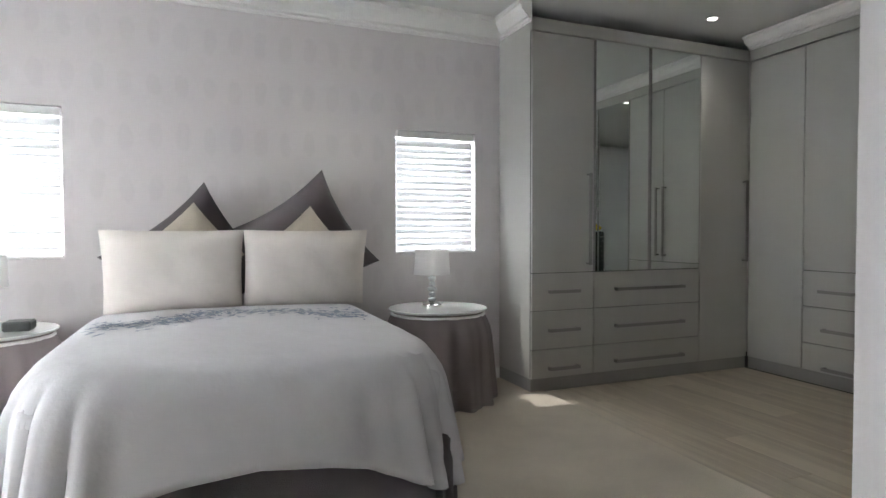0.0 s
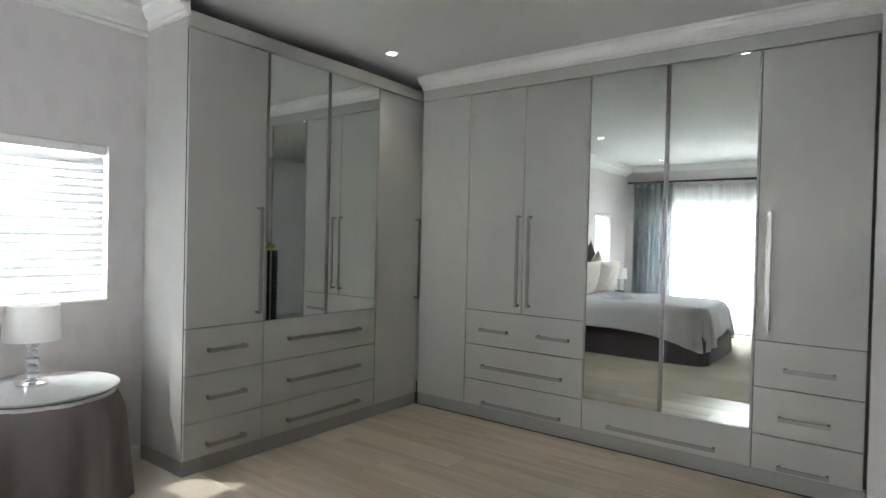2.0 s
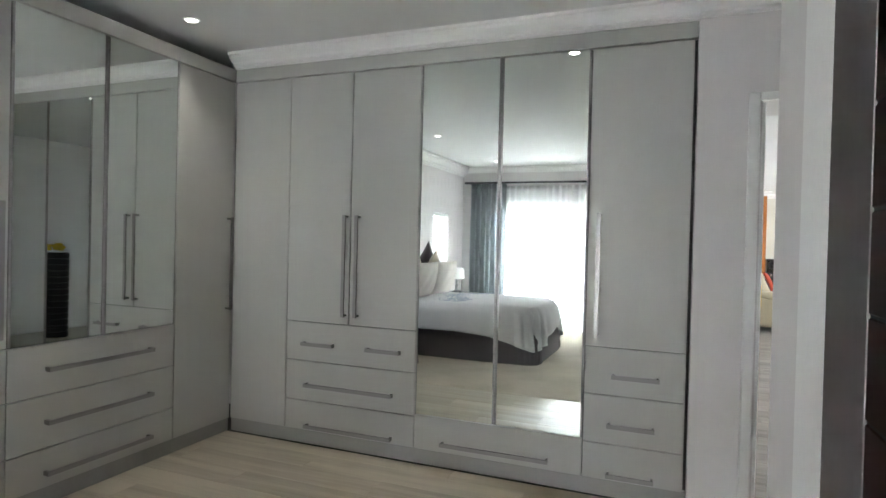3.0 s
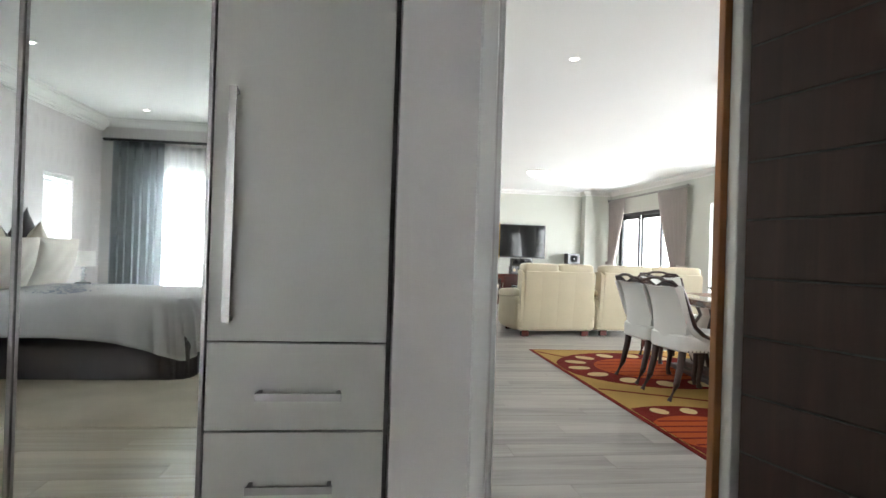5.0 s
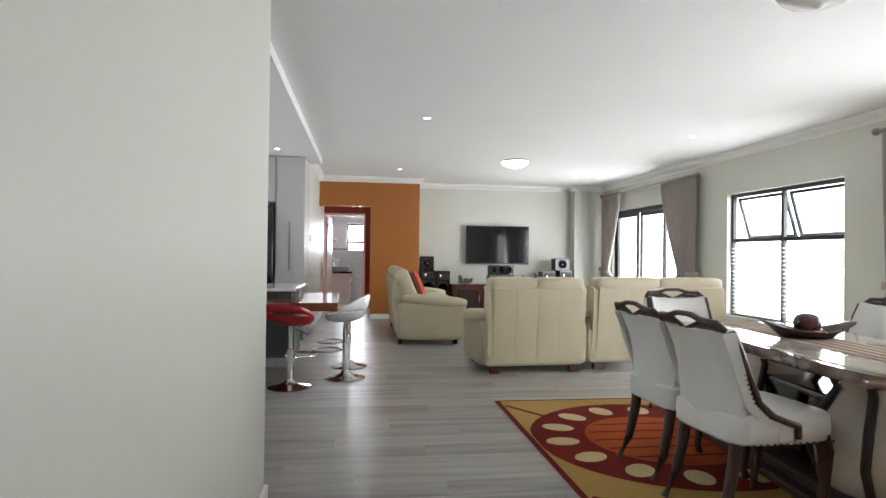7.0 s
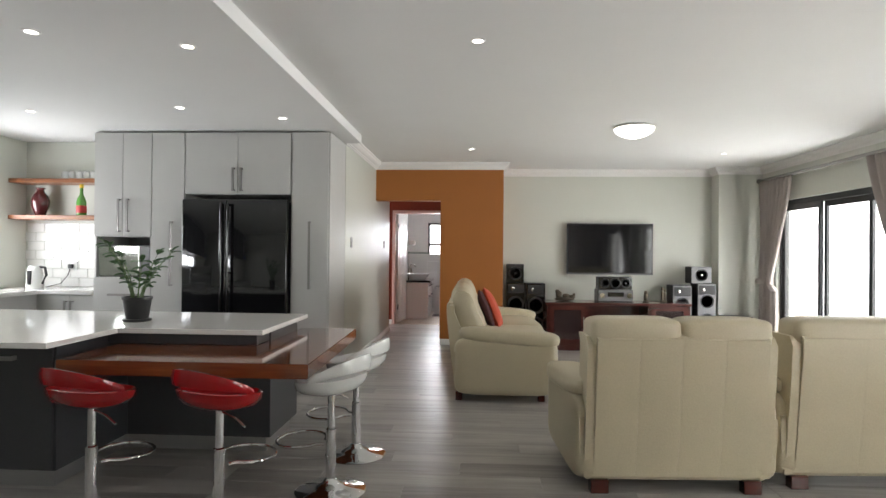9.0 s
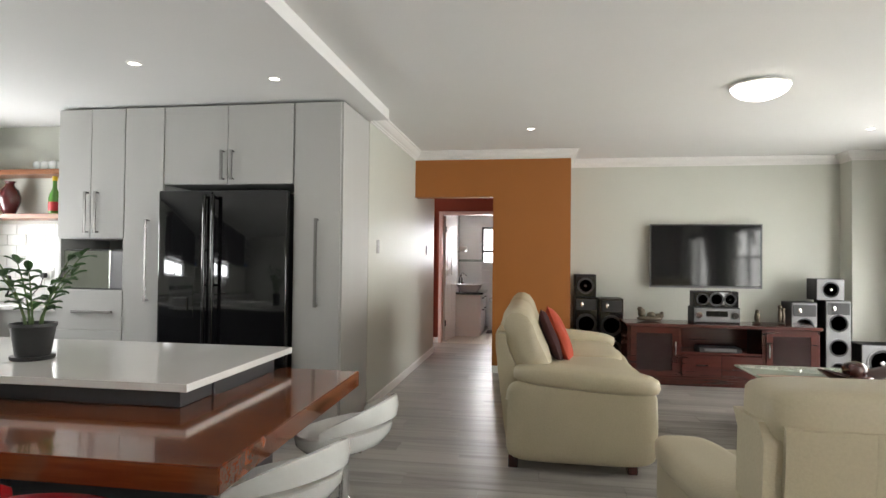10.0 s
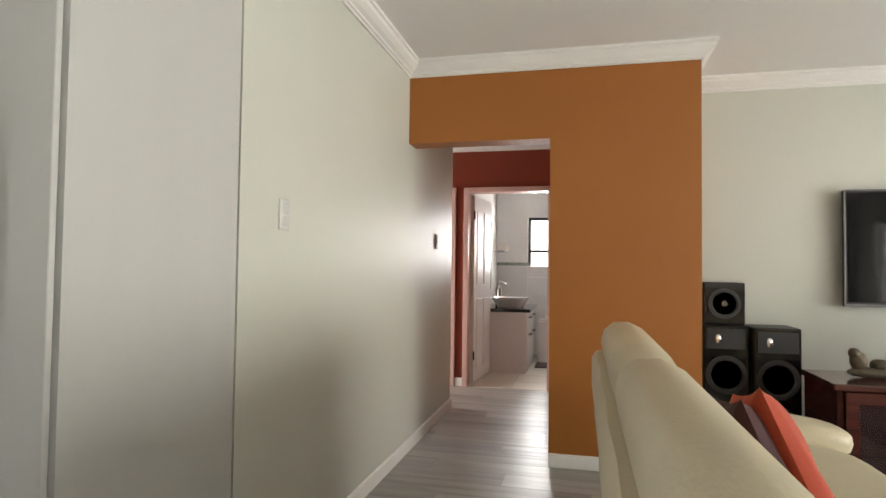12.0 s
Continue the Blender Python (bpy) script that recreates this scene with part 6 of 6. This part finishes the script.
def vase():
    bm = bmesh.new()
    lathe(bm, [(0.045, 0), (0.05, 0.01), (0.085, 0.1), (0.09, 0.16), (0.07, 0.22), (0.04, 0.255), (0.035, 0.28), (0.05, 0.3), (0.045, 0.3), (0.03, 0.275)], 28)
    o = tagged(part("vase", bm, VASERED, None, smooth=True), "dark red ceramic vase on the shelf", "vase")
    o.matrix_world = pose(-3.28, 8.32, 1.675)
    ob = thing("bottle", "green and yellow painted bottle on the shelf", "bottle", pose(-2.82, 8.32, 1.675))
    bm = bmesh.new()
    lathe(bm, [(0.045, 0), (0.048, 0.01), (0.048, 0.15), (0.04, 0.18), (0.018, 0.23), (0.016, 0.3), (0.02, 0.3), (0.02, 0.31)], 20)
    part("glass", bm, GREENLIQ, ob, smooth=True)
    bm = bmesh.new()
    lathe(bm, [(0.0485, 0.03), (0.0495, 0.04), (0.0495, 0.1), (0.0485, 0.11)], 20, caps=(False, False))
    part("label", bm, REDLABEL, ob, "red label band", True)
    bm = bmesh.new()
    lathe(bm, [(0.021, 0.3), (0.021, 0.34)], 12)
    part("stopper", bm, YELLOW, ob)


vase()
ob = thing("jar_set", "row of small white jars with a tray", "jars", pose(-2.85, 8.33, 2.065))
part("tray", boxes([(-0.22, 0.22, -0.06, 0.06, 0, 0.012)], 0.003), WHITE, ob)
for k in range(5):
    bm = bmesh.new()
    lathe(bm, [(0.036, 0.012), (0.038, 0.07), (0.03, 0.085), (0.01, 0.095)], 16, (-0.16 + 0.08 * k, 0, 0))
    part("jar", bm, WHITEPLASTIC, ob, smooth=True)
ob = thing("kettle", "white and black electric kettle on the worktop", "kettle", pose(-3.2, 8.15, 0.9))
bm = bmesh.new()
lathe(bm, [(0.075, 0), (0.085, 0.02), (0.075, 0.14), (0.062, 0.225), (0.05, 0.24)], 24)
part("body", bm, WHITEPLASTIC, ob, smooth=True)
bm = bmesh.new()
tube(bm, [(0.05, 0, 0.225), (0.11, 0, 0.22), (0.125, 0, 0.14), (0.08, 0, 0.05)], 0.014, 8)
part("handle", bm, BLACK, ob, "black handle", True)
part("window_strip", boxes([(-0.02, 0.02, -0.088, -0.07, 0.04, 0.19)], 0.004), BLACK, ob, "dark water-level window")
ob = thing("wall_socket", "white wall socket with a black plug", "socket", pose(-3.0, 8.438, 1.13))
part("plate", boxes([(-0.06, 0.06, 0, 0.008, -0.04, 0.04)], 0.003), WHITEPLASTIC, ob)
part("plug", boxes([(-0.025, 0.02, -0.04, 0, -0.025, 0.02)], 0.008, 2), BLACK, ob, "black plug")
bm = bmesh.new()
tube(bm, [(0, -0.03, -0.02), (-0.01, -0.05, -0.1), (-0.06, -0.1, -0.19), (-0.14, -0.2, -0.222)], 0.004, 6)
part("cable", bm, BLACK, ob)
for nm, y, z, label in (("light_switch", 8.88, 1.42, "white double light switch on the passage wall"), ("thermostat", 11.32, 1.43, "grey control plate on the passage wall")):
    ob = thing(nm, label, "switch")
    part("plate", boxes([(0, 0.01, y - 0.037, y + 0.037, z - 0.06, z + 0.06)], 0.003), WHITEPLASTIC if nm == "light_switch" else PLINTH, ob)
    for k in (0, 1):
        part("rocker", boxes([(0.01, 0.015, y - 0.018, y + 0.018, z - 0.045 + 0.05 * k, z - 0.008 + 0.05 * k)], 0.002), WHITEPLASTIC, ob)

# ---- kitchen windows and units along the outer wall ----
def kitchen_window(name, label, y0, y1, z0, z1):
    ob = thing(name, label, "window", kind="structure")
    ym = (y0 + y1) / 2
    for r in ((y0, y0 + 0.04, z0, z1), (y1 - 0.04, y1, z0, z1), (y0 + 0.04, y1 - 0.04, z0, z0 + 0.035), (y0 + 0.04, y1 - 0.04, z1 - 0.035, z1), (ym - 0.02, ym + 0.02, z0 + 0.035, z1 - 0.035)):
        part("window_frame", boxes([(-3.62, -3.58, *r)], 0.004), BLACKFRAME, ob)


kitchen_window("window_4", "low strip kitchen window with black frame", 4.202, 5.698, 1.252, 1.558)
kitchen_window("window_6", "black framed kitchen window over the worktop", 6.902, 8.098, 1.152, 1.948)
for k in range(3):
    y = 3.42 + 0.77 * k
    ob = thing("wall_cupboard", "dark grey wall cupboard over the worktop", "cupboard", group="wall cupboards")
    part("body", boxes([(-3.545, -3.22, y, y + 0.766, 1.57, 2.35)]), CHARCOAL, ob)
    d = part("door", boxes([(-3.218, -3.2, y + 0.002, y + 0.764, 1.572, 2.348)], 0.002), CHARCOAL, ob)
    bar_handle(d, (-3.2, y + 0.7, 1.62), (-3.2, y + 0.7, 1.9), (1, 0, 0))
ob = thing("open_shelf_unit", "pale grey open shelf unit on the kitchen wall", "shelf unit")
for y in (2.74, 3.39):
    part("side", boxes([(-3.545, -3.22, y, y + 0.02, 1.57, 2.35)]), CARCASS2, ob)
for z in (1.57, 1.83, 2.09, 2.33):
    part("shelf", boxes([(-3.545, -3.23, 2.76, 3.39, z, z + 0.018)]), CARCASS2, ob)
tagged(part("storage_box", boxes([(-3.5, -3.28, 2.95, 3.25, 1.588, 1.68)], 0.006), BLUE), "blue box on the open shelf", "box")
ob = thing("coffee_machine", "white coffee machine on the kitchen worktop", "coffee machine", pose(-3.25, 4.9, 0.9, 0, 0, 90))
part("body", boxes([(-0.13, 0.13, 0.0, 0.15, 0.03, 0.26)], 0.02, 2), WHITEPLASTIC, ob)
part("head", boxes([(-0.13, 0.13, -0.15, 0.15, 0.2, 0.31)], 0.025, 2), WHITEPLASTIC, ob)
part("drip_tray", boxes([(-0.13, 0.13, -0.16, 0.15, 0, 0.03)], 0.006), BLACK, ob)

# ---- passage and bathroom ----
structure("door_frame_bathroom", [(-0.08, -0.03, 12.82, 12.99, 0, 2.07), (0.79, 0.84, 12.82, 12.99, 0, 2.07), (-0.03, 0.79, 12.82, 12.99, 2.02, 2.07)], PINKISH, "pale pink painted door frame", "door frame", 0.003)
structure("door_frame_side", [(-0.215, -0.165, 12.82, 12.852, 0, 2.07), (-1.05, -1.0, 12.82, 12.852, 0, 2.07), (-1.0, -0.215, 12.82, 12.852, 2.02, 2.07)], PINKISH, "pale pink painted side door frame", "door frame", 0.003)
structure("door_7", [(-0.998, -0.217, 12.826, 12.85, 0.006, 2.018)], PINKISH, "pale pink painted closed side door", "door", 0.002)
ob = thing("door_6", "white panelled bathroom door standing open", "door", pose(-0.015, 13.0, 0, 0, 0, 84), kind="structure")
part("leaf", boxes([(0, 0.7, -0.02, 0.02, 0.008, 2.01)], 0.003), WHITE, ob)
for z0, z1 in ((0.15, 0.9), (1.05, 1.85)):
    for x0, x1 in ((0.1, 0.32), (0.38, 0.6)):
        part("panel", boxes([(x0, x1, -0.027, -0.019, z0, z1)], 0.006), WHITE, ob)
for z in (0.25, 1.75):
    part("hinge", boxes([(-0.012, 0.006, -0.03, -0.018, z, z + 0.09)]), BLACK, ob, "dark hinge")
ob = thing("vanity", "white vanity cabinet with dark top", "cabinet", None)
part("body", boxes([(-0.075, 0.49, 13.74, 14.75, 0.0, 0.715)], 0.004), WHITE, ob)
part("top", boxes([(-0.075, 0.545, 13.70, 14.78, 0.717, 0.755)], 0.004), BLACKGLOSS, ob, "dark polished top")
for ya, yb in ((13.745, 14.24), (14.25, 14.745)):
    for za, zb in ((0.09, 0.5), (0.51, 0.705)):
        d = part("drawer" if za > 0.3 else "door", boxes([(0.49, 0.506, ya, yb, za, zb)], 0.003), WHITE, ob)
        bar_handle(d, (0.506, ya + 0.16, zb - 0.06), (0.506, yb - 0.16, zb - 0.06), (1, 0, 0), 0.006)
bm = bmesh.new()
rings(bm, [[(0.27 + a * math.copysign(abs(math.cos(t)) ** 0.6, math.cos(t)), 14.08 + b * math.copysign(abs(math.sin(t)) ** 0.6, math.sin(t)), z) for t in [2 * math.pi * i / 36 for i in range(36)]] for a, b, z in ((0.15, 0.17, 0.757), (0.195, 0.21, 0.82), (0.225, 0.24, 0.868), (0.232, 0.247, 0.876), (0.222, 0.237, 0.876), (0.18, 0.19, 0.83), (0.12, 0.13, 0.785))])
tagged(part("basin", bm, WHITEPLASTIC, None, smooth=True), "white countertop basin on the vanity", "basin")
ob = thing("tap", "chrome basin mixer tap", "tap")
bm = bmesh.new()
tube(bm, [(0.07, 14.4, 0.755), (0.07, 14.4, 1.02), (0.10, 14.38, 1.06), (0.17, 14.32, 1.05), (0.19, 14.3, 1.02)], 0.012, 10)
part("spout", bm, CHROME, ob, smooth=True)
bm = bmesh.new()
tube(bm, [(0.07, 14.41, 0.86), (0.13, 14.44, 0.89)], 0.008, 8)
part("lever", bm, CHROME, ob)
ob = thing("soap_bottle", "dark brown pump bottle beside the basin", "bottle", pose(0.05, 14.6, 0.755))
bm = bmesh.new()
lathe(bm, [(0.04, 0), (0.042, 0.01), (0.042, 0.2), (0.02, 0.24), (0.015, 0.27)], 18)
part("flask", bm, BRONZE, ob, smooth=True)
bm = bmesh.new()
tube(bm, [(0, 0, 0.27), (0, 0, 0.31), (0.05, 0, 0.312)], 0.007, 8)
part("pump", bm, CHROME, ob)
part_bm = boxes([(-0.078, -0.068, 13.85, 14.7, 0.95, 1.85)], 0.003)
tagged(part("bathroom_mirror", part_bm, MIRROR), "upright mirror on the wall over the vanity", "mirror")
ob = thing("bathtub", "white built-in bathtub with panelled side", "bathtub")
part("panel", boxes([(0.56, 1.798, 14.62, 14.66, 0.0, 0.54)], 0.003), TILE, ob, "white tiled side panel")
bm = bmesh.new()
rings(bm, [[(1.18 + a * math.copysign(abs(math.cos(t)) ** 0.3, math.cos(t)), 14.95 + b * math.copysign(abs(math.sin(t)) ** 0.3, math.sin(t)), z) for t in [2 * math.pi * i / 40 for i in range(40)]] for a, b, z in ((0.615, 0.335, 0.535), (0.618, 0.338, 0.56), (0.61, 0.33, 0.575), (0.54, 0.26, 0.575), (0.52, 0.24, 0.55), (0.46, 0.19, 0.2), (0.4, 0.14, 0.16))])
part("tub", bm, WHITEPLASTIC, ob, smooth=True)
tagged(part("bath_mat", boxes([(0.56, 1.2, 14.2, 14.58, 0.002, 0.018)], 0.006, 2), BEDSKIRT), "dark grey bath mat on the tiles", "mat")
ob = thing("window_5", "small black framed bathroom window", "window", kind="structure")
for r in ((0.372, 0.417, 15.32, 15.36, 1.102, 1.968), (0.823, 0.868, 15.32, 15.36, 1.102, 1.968), (0.417, 0.823, 15.32, 15.36, 1.102, 1.147), (0.417, 0.823, 15.32, 15.36, 1.923, 1.968), (0.417, 0.823, 15.32, 15.36, 1.46, 1.505)):
    part("window_frame", boxes([r], 0.003), BLACKFRAME, ob)
part("window_sill", boxes([(0.372, 0.868, 15.288, 15.318, 1.102, 1.116)], 0.003), WHITE, ob)
ob = thing("bath_shelf", "small chrome wall shelf with folded cloth", "shelf")
part("shelf", boxes([(-0.078, 0.13, 14.95, 15.2, 1.46, 1.472)]), CHROME, ob)
part("cloth", boxes([(-0.04, 0.11, 14.98, 15.15, 1.472, 1.57)], 0.03, 2), PILLOWCASE, ob, "folded cream cloth")

# ---- pieces: tiles and planks ----
wt = bpy.data.objects["wall_bathroom"]
bm = bmesh.new()
box(bm, -0.197, 0.197, -0.197, 0.197, -0.004, 0.0, 0.001)
me = mesh_of(bm, "tile", FLOORTILE)
fb = bpy.data.objects["floor_bathroom"]
for i in range(5):
    for j in range(6):
        piece("tile", me, pose(-0.18 + 0.4 * i, 13.05 + 0.4 * j, 0.001), fb)
for w, h, rows in ((0.596, 0.396, [(0.07 + 0.6 * i, 0.07 + 0.4 * j + 0.2) for i in range(3) for j in range(3)]), (0.056, 0.046, [(-0.05 + 0.06 * i, 1.297) for i in range(8)])):
    bm = bmesh.new()
    box(bm, -w / 2, w / 2, -0.004, 0.004, -h / 2, h / 2, 0.0015)
    me = mesh_of(bm, "tile", TILE if w > 0.1 else mat("grey_green_mosaic", (0.28, 0.33, 0.29), 0.2, grain=30, amount=0.3, bump=0.02, random_amount=0.5))
    for x, z in rows:
        piece("tile", me, pose(x, 15.297, z), wt)
bm = bmesh.new()
box(bm, -0.098, 0.098, -0.004, 0.004, -0.048, 0.048, 0.003)
me = mesh_of(bm, "tile", TILE)
kn = bpy.data.objects["wall_kitchen_north"]
for j in range(7):
    for i in range(6):
        piece("tile", me, pose(-3.45 + 0.2 * i - (0.1 if j % 2 else 0.0) + 0.02, 8.457, 0.95 + 0.1 * j), kn)


def planks(parent, material, x0, x1, y0, y1, seed, length=1.285, width=0.193):
    """Laminate boards along x, laid in a third bond."""
    bm = bmesh.new()
    box(bm, 0.0007, length - 0.0007, 0.0007, width - 0.0007, -0.012, 0.0, 0.0008)
    full = mesh_of(bm, "plank", material)
    cut = {}
    rnd = random.Random(seed)
    y, row = y0, 0
    while y < y1 - 0.01:
        w = min(width, y1 - y)
        x = x0 - length * ((row * 0.37 + rnd.uniform(-0.04, 0.04)) % 1.0)
        while x < x1:
            a, b = max(x, x0), min(x + length, x1)
            if b - a > 0.02:
                if b - a > length - 0.001 and w > width - 0.001:
                    me = full
                else:
                    bm = bmesh.new()
                    box(bm, 0.0007, b - a - 0.0007, 0.0007, w - 0.0007, -0.012, 0.0, 0.0008)
                    me = mesh_of(bm, "plank", material)
                piece("plank", me, pose(a, y, 0), parent)
            x += length
        y, row = y + width, row + 1


fl = bpy.data.objects["floor"]
planks(fl, LAMINATE, 0.345, XR, -0.36, 2.62, 1)
planks(fl, LAMINATE, 0.0, XR, 2.62, 11.27, 2)
planks(fl, LAMINATE, -3.55, 0.0, 2.62, 7.95, 3)
planks(fl, LAMINATE, -1.28, 0.95, 11.27, 12.82, 4)
planks(bpy.data.objects["floor_bedroom"], LAMINATEBED, -3.27, 2.3, -2.2, -0.34, 5)
planks(bpy.data.objects["floor_bedroom"], LAMINATEBED, 0.26, 2.3, -6.3, -2.2, 6)
